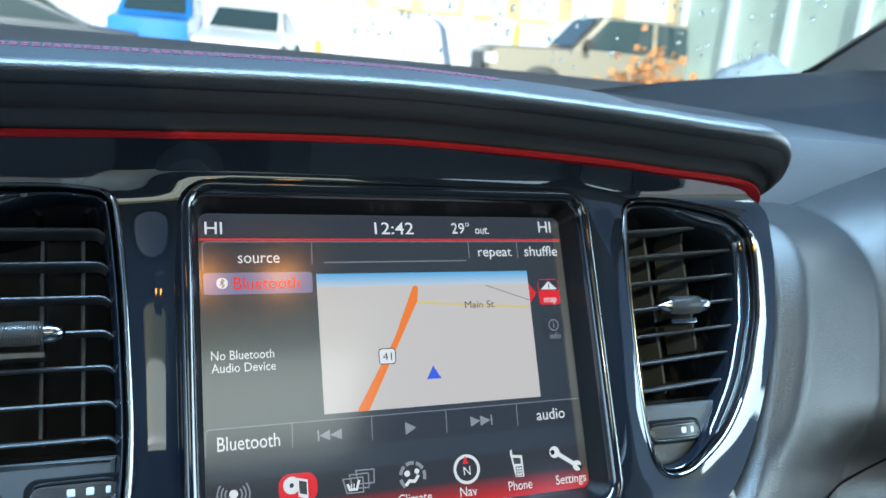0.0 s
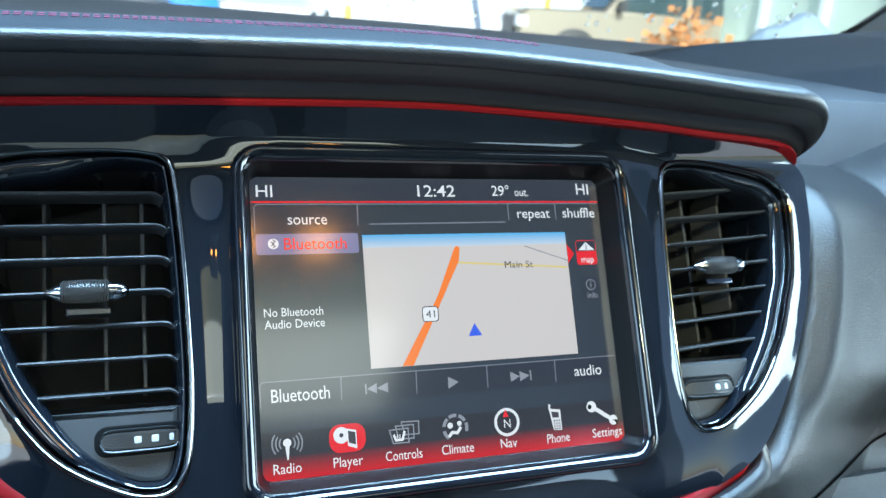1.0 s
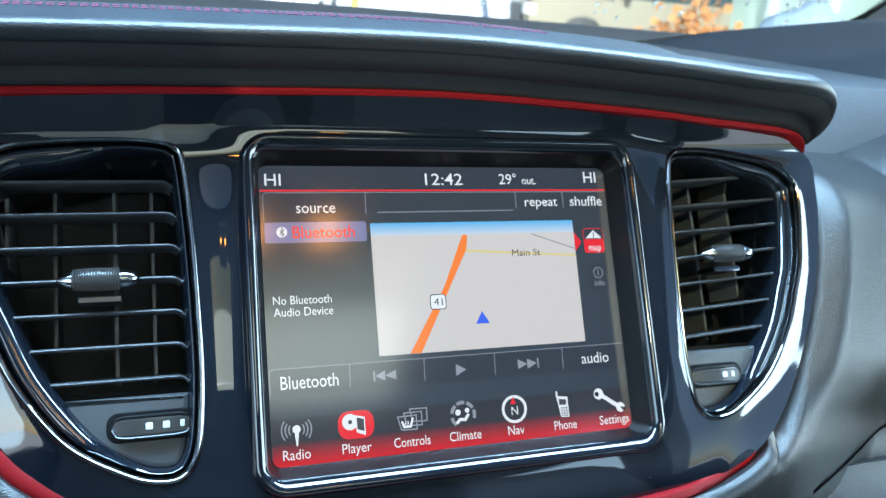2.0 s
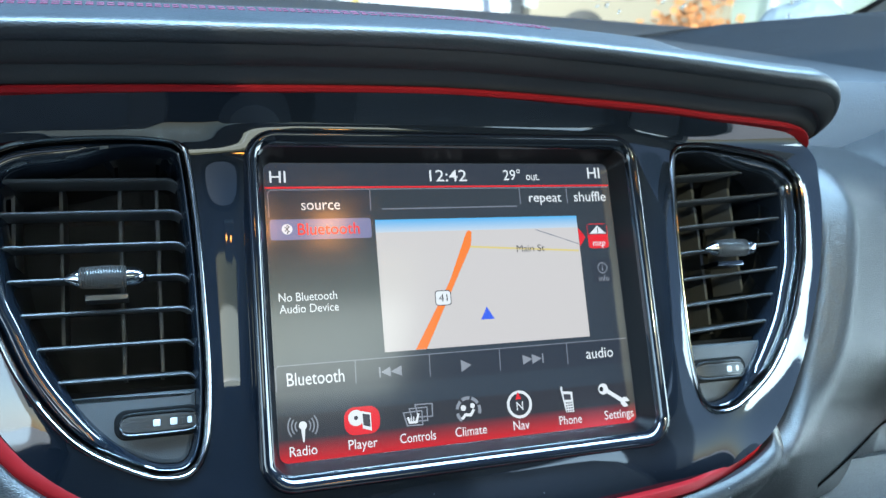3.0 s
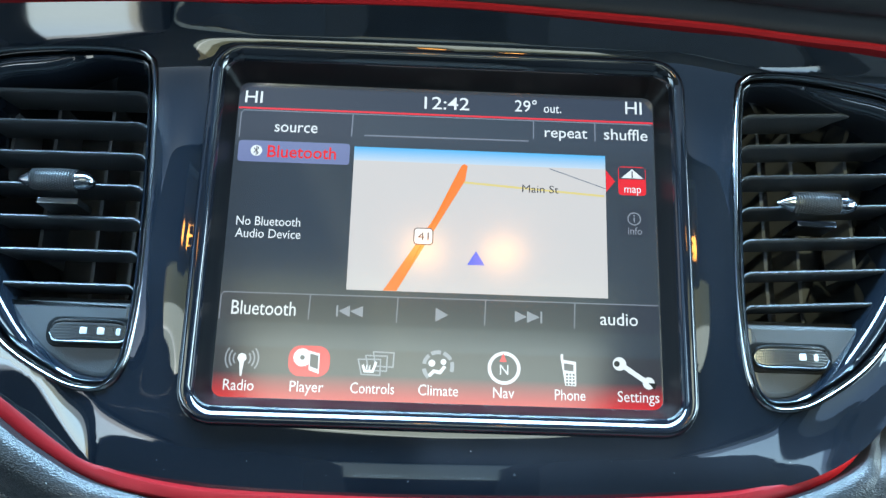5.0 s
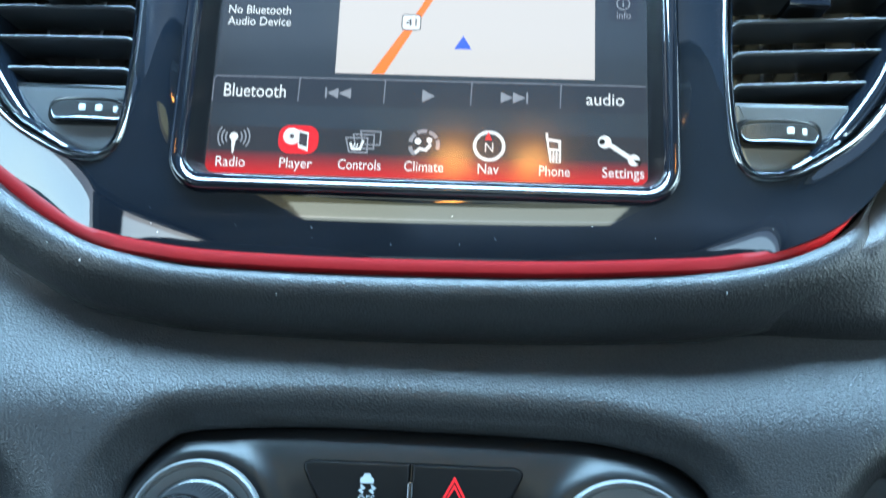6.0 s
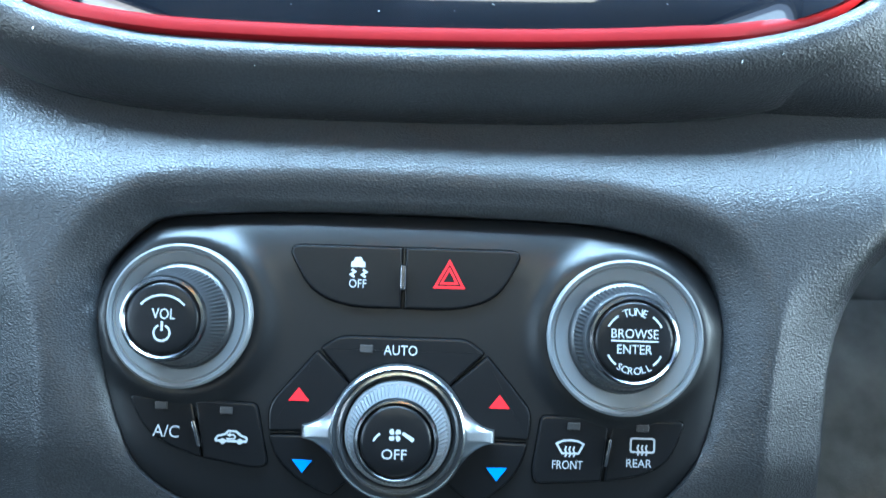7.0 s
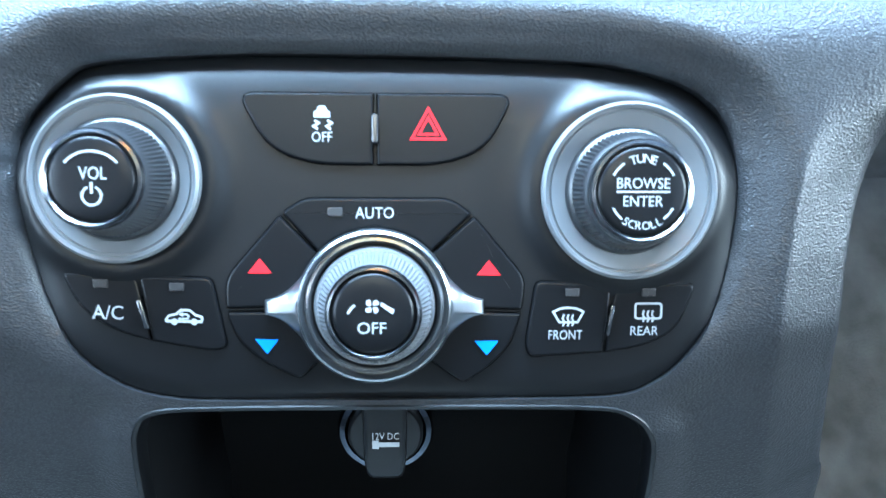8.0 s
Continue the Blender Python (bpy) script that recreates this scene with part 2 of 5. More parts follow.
def loft(loops, cap_first=False, cap_last=False, closed=True):
    """Joins loops of 3D points, each with the same count."""
    bm = bmesh.new()
    rows = [[bm.verts.new(p) for p in l] for l in loops]
    n = len(rows[0])
    for a, b in zip(rows, rows[1:]):
        for i in range(n if closed else n - 1):
            j = (i + 1) % n
            bm.faces.new((a[i], a[j], b[j], b[i]))
    if cap_first:
        bm.faces.new(rows[0][::-1])
    if cap_last:
        bm.faces.new(rows[-1])
    bmesh.ops.recalc_face_normals(bm, faces=bm.faces)
    return bm


def at_y(loop, y):
    return [(v[0], y, v[1]) for v in loop]


def slab(loop, front, back, bevel=0.6):
    """A plate with a rounded front edge."""
    return loft([at_y(loop, back), at_y(loop, front + bevel), at_y(offset(loop, -bevel * 0.3), front + bevel * 0.3), at_y(offset(loop, -bevel), front), at_y(offset(loop, -bevel - min(0.4, bevel * 0.5)), front)], True, True)


def ring_band(outer, inner, profile):
    """A frame between two outlines with the same count; profile: (share from outer to inner, y)."""
    return loft([[(a.x + (b.x - a.x) * s, y, a.y + (b.y - a.y) * s) for a, b in zip(outer, inner)] for s, y in profile])


def lathe(cx, cz, profile, n=64, cap=True, teeth=None):
    """Turned about an axis along y. profile: (radius, y) from the back to the front. teeth: (from, to, count, depth) of the profile's rows."""
    loops = []
    for k, (r, y) in enumerate(profile):
        row = []
        for i in range(n):
            a = 2 * math.pi * i / n
            rr = r - (teeth[3] if teeth and teeth[0] <= k <= teeth[1] and i % 2 else 0)
            row.append((cx + rr * math.cos(a), y, cz + rr * math.sin(a)))
        loops.append(row)
    return loft(loops, False, cap)


def axle(p, q, profile, n=24, teeth=0):
    """Turned about the line from p to q. profile: (share along, radius)."""
    p, q = Vector(p), Vector(q)
    d = (q - p).normalized()
    u = d.orthogonal().normalized()
    w = d.cross(u)
    loops = []
    for s, r in profile:
        c = p + (q - p) * s
        loops.append([c + (u * math.cos(2 * math.pi * i / n) + w * math.sin(2 * math.pi * i / n)) * r for i in range(n)])
    return loft(loops, True, True)


def boxes(items):
    """Boxes (x0, x1, y0, y1, z0, z1) in one mesh."""
    bm = bmesh.new()
    for x0, x1, y0, y1, z0, z1 in items:
        m = Matrix.Translation(((x0 + x1) / 2, (y0 + y1) / 2, (z0 + z1) / 2)) @ Matrix.Diagonal((abs(x1 - x0), abs(y1 - y0), abs(z1 - z0), 1))
        bmesh.ops.create_cube(bm, size=1, matrix=m)
    return bm


def flat(polys, y, thick=0.15):
    """Thin raised shapes: polygons in x, z; pieces that share corners are one."""
    bm = bmesh.new()
    seen = {}
    for poly in polys:
        poly = [Vector(p) for p in poly]
        if area(poly) < 0:
            poly = poly[::-1]
        vs = []
        for p in poly:
            key = (round(p.x, 3), round(p.y, 3))
            if key not in seen:
                seen[key] = bm.verts.new((p.x, y, p.y))
            vs.append(seen[key])
        f = bm.faces.new(vs)
        if len(poly) > 4:
            bmesh.ops.triangulate(bm, faces=[f])
    if thick:
        ext = bmesh.ops.extrude_face_region(bm, geom=list(bm.faces), use_keep_orig=True)
        for e in ext["geom"]:
            if isinstance(e, bmesh.types.BMVert):
                e.co.y += thick
    return bm


def stroke(pts, w, closed=False):
    """A line of a given width as mitred quads that share their corners."""
    p = [Vector(q) for q in pts]
    m = len(p)
    left, right = [], []
    for i in range(m):
        a, b, c = p[i - 1] if i or closed else p[0], p[i], p[(i + 1) % m] if i < m - 1 or closed else p[-1]
        u = (b - a).normalized() if (b - a).length > 1e-7 else (c - b).normalized()
        v = (c - b).normalized() if (c - b).length > 1e-7 else u
        n = Vector((-u.y - v.y, u.x + v.x))
        n = n.normalized() if n.length > 1e-6 else Vector((-u.y, u.x))
        k = w / 2 / max(0.5, n.dot(Vector((-u.y, u.x))))
        left.append(b + n * k)
        right.append(b - n * k)
    return [[right[i], right[(i + 1) % m], left[(i + 1) % m], left[i]] for i in range(m if closed else m - 1)]


def arc(cx, cz, r, a0, a1, n=16):
    return [(cx + r * math.cos(radians(a0 + (a1 - a0) * k / n)), cz + r * math.sin(radians(a0 + (a1 - a0) * k / n))) for k in range(n + 1)]


def letters(items, y, thick=0.1, bold=0.0):
    """Writing: (text, x, z, height of capitals, width or 0, turn in degrees), centred."""
    bm = bmesh.new()
    for body, x, z, high, wide, turn in items:
        cu = bpy.data.curves.new("writing", "FONT")
        cu.body, cu.size, cu.resolution_u, cu.offset = body, 1.0, 3, bold
        ob = bpy.data.objects.new("writing", cu)
        scene.collection.objects.link(ob)
        me = bpy.data.meshes.new_from_object(ob.evaluated_get(bpy.context.evaluated_depsgraph_get()))
        co = np.array([v.co[:] for v in me.vertices])
        lo, hi = co.min(0), co.max(0)
        s = high / 0.69
        sx = wide / (hi[0] - lo[0]) if wide else s
        c, q = math.cos(radians(turn)), math.sin(radians(turn))
        pts = [((v[0] - (lo[0] + hi[0]) / 2) * sx, (v[1] - 0.345) * s) for v in co]
        vs = [bm.verts.new((x + a * c - b * q, y, z + a * q + b * c)) for a, b in pts]
        for f in me.polygons:
            try:
                bm.faces.new([vs[i] for i in f.vertices])
            except ValueError:
                pass
        bpy.data.objects.remove(ob)
        bpy.data.curves.remove(cu)
        bpy.data.meshes.remove(me)
    for f in bm.faces:
        f.normal_update()
        if f.normal.y > 0:
            f.normal_flip()
    if thick:
        top = list(bm.faces)
        ext = bmesh.ops.extrude_face_region(bm, geom=top, use_keep_orig=True)
        for e in ext["geom"]:
            if isinstance(e, bmesh.types.BMVert):
                e.co.y += thick
    return bm


def smooth01(t):
    t = np.clip(t, 0, 1)
    return t * t * (3 - 2 * t)


def V2(pts):
    return [Vector(p) for p in pts]

# ---- outlines of the dash (x, z) ----
TOP_EDGE = V2([(-235, 86), (-205, 89.5), (-183, 91.5), (-140, 93.5), (-100, 94.8), (-50, 96.3), (-7, 96.8), (23, 96), (50, 94.8), (79, 93.3), (109, 91.3), (139, 88), (171, 84), (191, 79.5), (203, 72.5), (209.5, 65)])
TOP_EDGE = [Vector((p.x, p.y - 5 * (1 - min(1, max(0, (p.x - 100) / 95)) ** 2))) for p in TOP_EDGE]
LOW_EDGE = V2([(211, 54), (209.7, 35), (201, 1), (188, -29), (175, -52), (162, -69), (149, -79.5), (132, -87.5), (112, -92.5), (92, -95), (52, -97.5), (12, -98.5), (-28, -98.8), (-69, -98), (-90, -96.5), (-111, -93), (-124, -89), (-135, -83.5), (-147, -76.5), (-159, -68), (-170, -60), (-181, -50), (-196, -28), (-208, 5), (-222, 55)])
FASCIA = spline(TOP_EDGE + LOW_EDGE, 5)[::-1]
VENT_R = V2([(116.5, 62), (119, 68), (125, 70.5), (140, 70.8), (162, 68.5), (181, 64.5), (192, 57.5), (196, 47), (191.5, 15), (185.5, -2), (176, -23), (160, -44), (140, -58), (128, -61.8), (119, -60), (114, -50), (112, -26), (112.5, 3), (114, 35)])
VENT_IN = {1: spline(VENT_R, 5)[::-1], -1: spline([Vector((-p.x, p.y + (3.6 * min(1, (p.x - 130) / 50) if p.x > 130 and p.y > 40 else -1.5 if p.x > 150 else 0))) for p in VENT_R], 5)}
PANEL = spline(V2([(-80, -160), (-43, -157.3), (-10, -157), (20, -157.2), (56, -158), (73, -159.6), (90, -163.6), (101, -169.6), (107.3, -178), (110.4, -191.5), (109.4, -212), (104, -235), (95, -249), (85, -257), (73, -260.5), (40, -261), (0, -261), (-40, -261), (-61, -260), (-77, -255), (-90.6, -242.7), (-99.6, -219), (-103.5, -196), (-102.8, -182), (-98, -173), (-90, -164.5)]), 4)[::-1]
CUBBY = spline(V2([(-75, -285), (-73.5, -270.5), (-67, -264.4), (-45, -263.2), (0, -263.2), (40, -263.4), (70, -264.2), (81, -267.2), (87.5, -274), (89.5, -285), (89.5, -320), (86, -400), (0, -405), (-76, -400), (-75, -330)]), 4)[::-1]
SCREEN_HOLE = rrect(0, 0.5, 92.6, 73, 12)


# ---- dashboard: hood, bolster, passenger side, lower console ----
dash = thing("dashboard", (0, 60, 0), "black grained vinyl car dashboard with red trim lines", "dashboard", kind="structure")

def sweep(path, profile, end_scale=None, flare=None):
    """Sweeps a profile (outward, y) along an open path in x, z; end_scale(share along) shrinks it, flare(share) lifts y."""
    rows, m = [], len(path)
    for i, p in enumerate(path):
        a, b = path[max(i - 1, 0)], path[min(i + 1, m - 1)]
        d = (b - a).normalized()
        n = Vector((-d.y, d.x))
        s = end_scale(i / (m - 1)) if end_scale else 1
        rows.append([(p.x + n.x * o * s, y * (flare(i / (m - 1), p) if flare else 1), p.y + n.y * o * s) for o, y in profile])
    return loft(rows, False, False, closed=False)


HOOD_PATH = spline(V2([(-640, 25), (-480, 57), (-360, 71), (-290, 77)]) + TOP_EDGE[:-3] + V2([(190, 80.8), (200, 78.2), (207, 75)]), 6, closed=False)
HOOD_LEN = [0.0]
for a, b in zip(HOOD_PATH, HOOD_PATH[1:]):
    HOOD_LEN.append(HOOD_LEN[-1] + (b - a).length)


def hood_rows(profile):
    """The overhanging brow: it runs level to the left and closes in a rounded tip at its right end."""
    rows = []
    for i, p in enumerate(HOOD_PATH):
        a, b = HOOD_PATH[max(i - 1, 0)], HOOD_PATH[min(i + 1, len(HOOD_PATH) - 1)]
        d = (b - a).normalized()
        n = (Vector((-d.y, d.x)) * 0.75 + Vector((0, 0.25))).normalized()
        left = HOOD_LEN[-1] - HOOD_LEN[i]
        s = math.sqrt(max(0.0, 1 - (1 - min(1, left / 34)) ** 2)) * 0.92 + 0.08
        back = min(1, left / 110)
        row = []
        for o, y in profile:
            oo = o * (s if o < 20 else s * (0.35 + 0.65 * back) if o < 40 else s * (0.2 + 0.8 * back))
            yy = -8 + (y + 8) * (s if y < 0 else 0.3 + 0.7 * back)
            row.append((p.x + n.x * oo, yy, p.y + n.y * oo))
        rows.append(row)
    return rows


def ease(profile, n=4):
    return [tuple(v) for v in spline(V2(profile), n, closed=False)]


part("lip_underside", loft(hood_rows(ease([(1.2, 2), (1.6, -17), (4.0, -23), (6.8, -28), (5.5, -31.5), (4.3, -34), (4.8, -41), (7, -48)])), closed=False), UNDERLIP, dash, "matt black moulded underside of the hood")
part("hood", loft(hood_rows(ease([(7, -46), (7.6, -50), (9.5, -53), (12.2, -53.6), (15.5, -51), (20.5, -44.5), (25.5, -37.5), (31, -29.5), (36, -19), (41, -4), (49, 17), (65, 50), (85, 95), (117, 165)])), closed=False), LEATHER_TOP, dash, "soft black leather-grained hood over the display")

# red stitching along the hood
for lane, (o, y) in enumerate(((25.9, -36.9), (28.3, -33.4))):
    rows = hood_rows([(o, y)])
    bm = bmesh.new()
    pts = [Vector(r[0]) for r in rows]
    for a, b in zip(pts, pts[1:]):
        if -330 < a.x < 40:
            m = max(1, round((b - a).length / 3.4))
            for k in range(m):
                u, v = a.lerp(b, (k + 0.15) / m), a.lerp(b, (k + 0.85) / m)
                q = (v - u).to_track_quat("X", "Z").to_matrix().to_4x4()
                bmesh.ops.create_cube(bm, size=1, matrix=Matrix.Translation((u + v) / 2 + Vector((0, -0.15, 0.2))) @ q @ Matrix.Diagonal(((v - u).length, 0.5, 0.45, 1)))
    part("stitching", bm, RED_THREAD, dash, "red thread stitching on the hood", kind="stuff")

# red trim lines round the gloss black fascia
TOP_TRIM = spline(V2([(-290, 77)]) + TOP_EDGE[:-1] + V2([(206, 69)]), 6, closed=False)
LOW_PATH = spline([TOP_EDGE[-1]] + LOW_EDGE, 6, closed=False)
part("upper_trim", sweep(TOP_TRIM, [(1.6, 3), (1.6, -20), (0.6, -21.6), (-0.6, -21.8), (-1.7, -20.6), (-2.0, 0)], end_scale=lambda t: 1 - 0.94 * smooth01((t - 0.82) / 0.18), flare=lambda t, p: 1 - 0.12 * smooth01((t - 0.66) / 0.2) - 0.6 * smooth01((t - 0.88) / 0.12)), RED, dash, "red satin trim strip")
part("lower_trim", sweep(LOW_PATH[36:], [(-2.2, 0), (-2.0, -11), (-1.0, -12.6), (0.8, -13.0), (2.6, -12.6), (3.7, -11), (3.9, 2)], end_scale=lambda t: 0.1 + 0.9 * smooth01(t / 0.08), flare=lambda t, p: 1 - 0.6 * smooth01((abs(p.x) - 85) / 65)), RED, dash, "red satin trim strip")

part("trim_channel", sweep(LOW_PATH[:100], [(-5, 3), (2, 9), (18, 18)]), GAP, dash, "dark channel behind the trim strip")

# padded roll under the fascia
ROLL = ease([(3.6, 3), (3.8, -9), (4.6, -11.2), (6.4, -12.7), (8.8, -13.2), (11.2, -12.7), (14, -11.2), (17.5, -8.2), (21.5, -3), (24.6, 3), (26, 10), (24, 24)])
def bolster_rows():
    """The roll keeps its full underside in the middle; to the right it runs out into the passenger side."""
    rows, m = [], len(LOW_PATH)
    for i, p in enumerate(LOW_PATH):
        a, b = LOW_PATH[max(i - 1, 0)], LOW_PATH[min(i + 1, m - 1)]
        d = (b - a).normalized()
        n = Vector((-d.y, d.x))
        t = i / (m - 1)
        keep = 0.3 + 0.7 * smooth01((t - 0.2) / 0.1)
        flat = 0.45 + 0.55 * smooth01((t - 0.14) / 0.18) * smooth01((0.97 - t) / 0.2)
        row = []
        for o, y in ROLL:
            o = o if o < 14 else 14 + (o - 14) * keep
            side = 1 - smooth01((t - 0.21) / 0.07)
            tuck = 9 + 0.2 * o
            row.append((p.x + n.x * o, y * flat * (1 - side) + tuck * side, p.y + n.y * o))
        rows.append(row)
    return rows


part("bolster", loft(bolster_rows(), closed=False), LEATHER, dash, "padded black roll below the fascia")

# passenger side: one face that rolls over into the top
PASS = []
for i in range(0, 74, 3):
    d = (LOW_PATH[i + 1] - LOW_PATH[i]).normalized()
    far = 3.4 + 8.6 * float(smooth01((-LOW_PATH[i].y - 64) / 18))
    PASS.append(LOW_PATH[i] + Vector((-d.y, d.x)) * far)
PASS_OUT = spline([Vector((206, 76))] + PASS, 2, closed=False) + V2([(72, -124), (118, -127), (140, -128), (200, -128), (420, -130), (700, -130), (700, 60), (700, 250), (560, 275), (400, 280), (260, 262), (190, 200), (150, 140), (180, 110)])


def pass_depth(p):
    x, z = p[:, 0], p[:, 1]
    e = dist_to(p, LOW_PATH, False)
    soft = lambda t, w: w * np.log1p(np.exp(np.clip(t / w, -40, 40)))
    y = -0.5 - 0.45 * (e - 4) + 0.72 * soft(e - 22.5, 1.6) - 0.17 * soft(e - 46, 8) + 0.00022 * np.maximum(e - 22, 0) ** 2
    top = 62 + 0.03 * np.maximum(x - 210, 0)
    y = y + 1.8 * soft(z - top, 14) + 22 * smooth01((-z - 113) / 14)
    crest = -12.6 * np.interp(-z, [29, 52, 69, 79.5, 87.5], [0.45, 0.59, 0.77, 0.93, 1.0])
    fall = 1.9 - 1.4 * smooth01((x - 75) / 100)
    low = crest + fall * soft(e - 12.5, 2.0) + 1.2 * np.maximum(11.5 - e, 0) + 1.2 * (1 - smooth01((x - 66) / 26)) + 24 * smooth01((-z - 111) / 15)
    w = smooth01((-z - 36) / 54)
    return y * (1 - w) + low * w + 7 * smooth01((8 - e) / 4) * (1 - w)


part("passenger_pad", sheet(PASS_OUT, [], 3.2, pass_depth), LEATHER, dash, "black grained passenger side of the dashboard", crease=75)

# dark seam between the pad and the glovebox lid
SEAM = [Vector((142 + 6 * k, -120.5 + 1.62 * k + 0.012 * k * k)) for k in range(8, 36)]
rows = []
for p in SEAM:
    y = pass_depth(np.array([(p.x, p.y - 1.0), (p.x, p.y), (p.x, p.y + 1.0)]))
    rows.append([(p.x, y[0] - 0.5, p.y - 1.0), (p.x, y[1] - 0.35, p.y), (p.x, y[2] - 0.5, p.y + 1.0)])
part("seam", loft(rows, closed=False), GAP, dash, "dark seam in the passenger side")

# lower console with its recess
EDGE_R = V2([(430, -128), (300, -136), (225, -146), (185, -155), (167, -165), (156.5, -177), (150.3, -190), (147.2, -205), (146.4, -222), (147, -245), (148.2, -264), (150.4, -286), (154, -306), (157, -420)])
CONSOLE = spline(V2([(-430, -30), (-330, -40), (-230, -62), (-160, -88), (-110, -98), (0, -100), (430, -100)]) + EDGE_R + V2([(0, -425)]) + [Vector((4 - p.x, p.y)) for p in EDGE_R[::-1]], 4)[::-1]
CON_SIDE = spline(EDGE_R, 6, closed=False)
CON_LEFT = [Vector((4 - p.x, p.y)) for p in CON_SIDE]


def console_depth(p):
    d, q = dist_to(p, PANEL), dist_to(p, CUBBY)
    e = np.minimum(dist_to(p, CON_SIDE, False), dist_to(p, CON_LEFT, False))
    z = p[:, 1]
    bank = np.interp(z, [-266, -252, -238, -215, -190, -158], [-3.0, -1.5, 1.5, 4.5, 6.0, 6.5])
    y = 2 + 3 * (1 - smooth01(d / 1.6)) * smooth01((z + 245) / 15) - bank * smooth01((d - 0.5) / 15) * smooth01((q - 1) / 14)
    r = 13.0
    k = np.clip(r - e, 0, r * 0.94)
    low = smooth01((-z - 158) / 40)
    soft = lambda t, w: w * np.log1p(np.exp(np.clip(t / w, -40, 40)))
    chamfer = 0.5 * soft(23.0 - e, 0.5) - 0.1 * soft(38.0 - e, 3) + 0.2 * np.clip(3 - e, 0, 3) ** 2
    y = y + (1 - low) * (r - np.sqrt(np.maximum(r * r - k * k, 0.0))) + low * chamfer
    return y + 20 * smooth01((z + 158) / 58)


def inset(path, d):
    """The stretch of a console side below the shoulder, moved inwards."""
    side = 1 if path[0].x > 0 else -1
    out = []
    for a, p, b in zip(path, path[1:], path[2:]):
        if -410 < p.y < -176:
            t = (b - a).normalized()
            out.append(p + Vector((t.y, -t.x)) * d * side)
    return out


CREASES = [inset(path, d) for path in (CON_SIDE, CON_LEFT) for d in (1.5, 3.5, 22.0, 23.5)]
part("lower_console", sheet(CONSOLE, [PANEL, CUBBY], 2.7, console_depth, [(CONSOLE, 130), (PANEL, 14), (CUBBY, 8)], CREASES), LEATHER, dash, "black grained vinyl lower console surround", crease=75)

# ---- gloss black fascia ----
fascia = thing("center_fascia", (0, 0, -98), "gloss piano black centre fascia around display and vents", "car trim", kind="structure")


def fascia_depth(p):
    x, z = p[:, 0], p[:, 1]
    e = dist_to(p, LOW_PATH, False)
    out = smooth01((np.abs(x) - 122) / 30)
    y = -11.5 + 3.4 * (1 - out) * np.clip(1 - e / 26, 0, 1) ** 2
    v = np.minimum(dist_to(p, VENT_IN[1]), dist_to(p, VENT_IN[-1]))
    bank = np.sqrt(v * v + 2) - 1.4
    ring = 4.6 - 1.0 * np.log1p(np.exp(np.clip((4.6 - bank) / 1.0, -40, 40)))
    y = y + out * np.where(x < 0, 0.36 * smooth01((78 - z) / 20) * bank, 0.25 * smooth01((66 - z) / 16) * ring)
    bow, soft = z + 0.00004 * x * x, lambda t: 1.3 * np.log1p(np.exp(np.clip(t / 1.3, -40, 40)))
    ledge = 0.36 * smooth01((-x - 72) / 40)
    y = y - (1 - 0.35 * smooth01((x - 110) / 85)) * (ledge * soft(bow - 66.5) + (0.7 - 1.6 * ledge) * soft(bow - 78 + 4.8 * smooth01((x - 90) / 40)))
    strip = np.clip(1 - ((np.abs(x) - 103.5) / 10.5) ** 2, 0, 1) * smooth01((68 - np.abs(z)) / 40)
    return y + 0.00006 * x * x - np.where(x < 0, 2.2, 1.3) * strip


part("fascia_panel", sheet(FASCIA, [SCREEN_HOLE, VENT_IN[1], VENT_IN[-1]], 2.3, fascia_depth, [(VENT_IN[1], 12), (VENT_IN[-1], 12), (SCREEN_HOLE, 12)]), GLOSS, fascia, "mirror-gloss black panel", crease=60)


# specks of dust and lint on the gloss panel and the roll
LINT = mat("pale_lint", (0.55, 0.56, 0.56), 0.9, vary=0.1)
dust = random.Random(23)
bm = bmesh.new()
for k in range(26):
    x, z = dust.uniform(-150, 150), dust.uniform(-94, -80)
    y = float(fascia_depth(np.array([(x, z)]))[0])
    r = dust.uniform(0.07, 0.17)
    if dist_to([(x, z)], LOW_PATH, False)[0] > 5:
        bmesh.ops.create_icosphere(bm, subdivisions=1, radius=r, matrix=Matrix.Translation((x, y - 0.05, z)) @ Matrix.Diagonal((dust.uniform(0.7, 1.8), 0.4, 1, 1)))
part("dust", bm, LINT, fascia, "fine pale dust specks", kind="stuff")
bm = bmesh.new()
for k in range(16):
    p = LOW_PATH[dust.randrange(48, 120)]
    o = dust.uniform(6, 13)
    bmesh.ops.create_icosphere(bm, subdivisions=1, radius=dust.uniform(0.15, 0.3), matrix=Matrix.Translation((p.x, -12.9, p.y - o)) @ Matrix.Rotation(dust.uniform(-0.6, 0.6), 4, "Y") @ Matrix.Diagonal((0.7, 0.6, dust.uniform(1.2, 3.4), 1)))
part("lint", bm, LINT, dash, "tiny pale lint on the roll", kind="stuff")


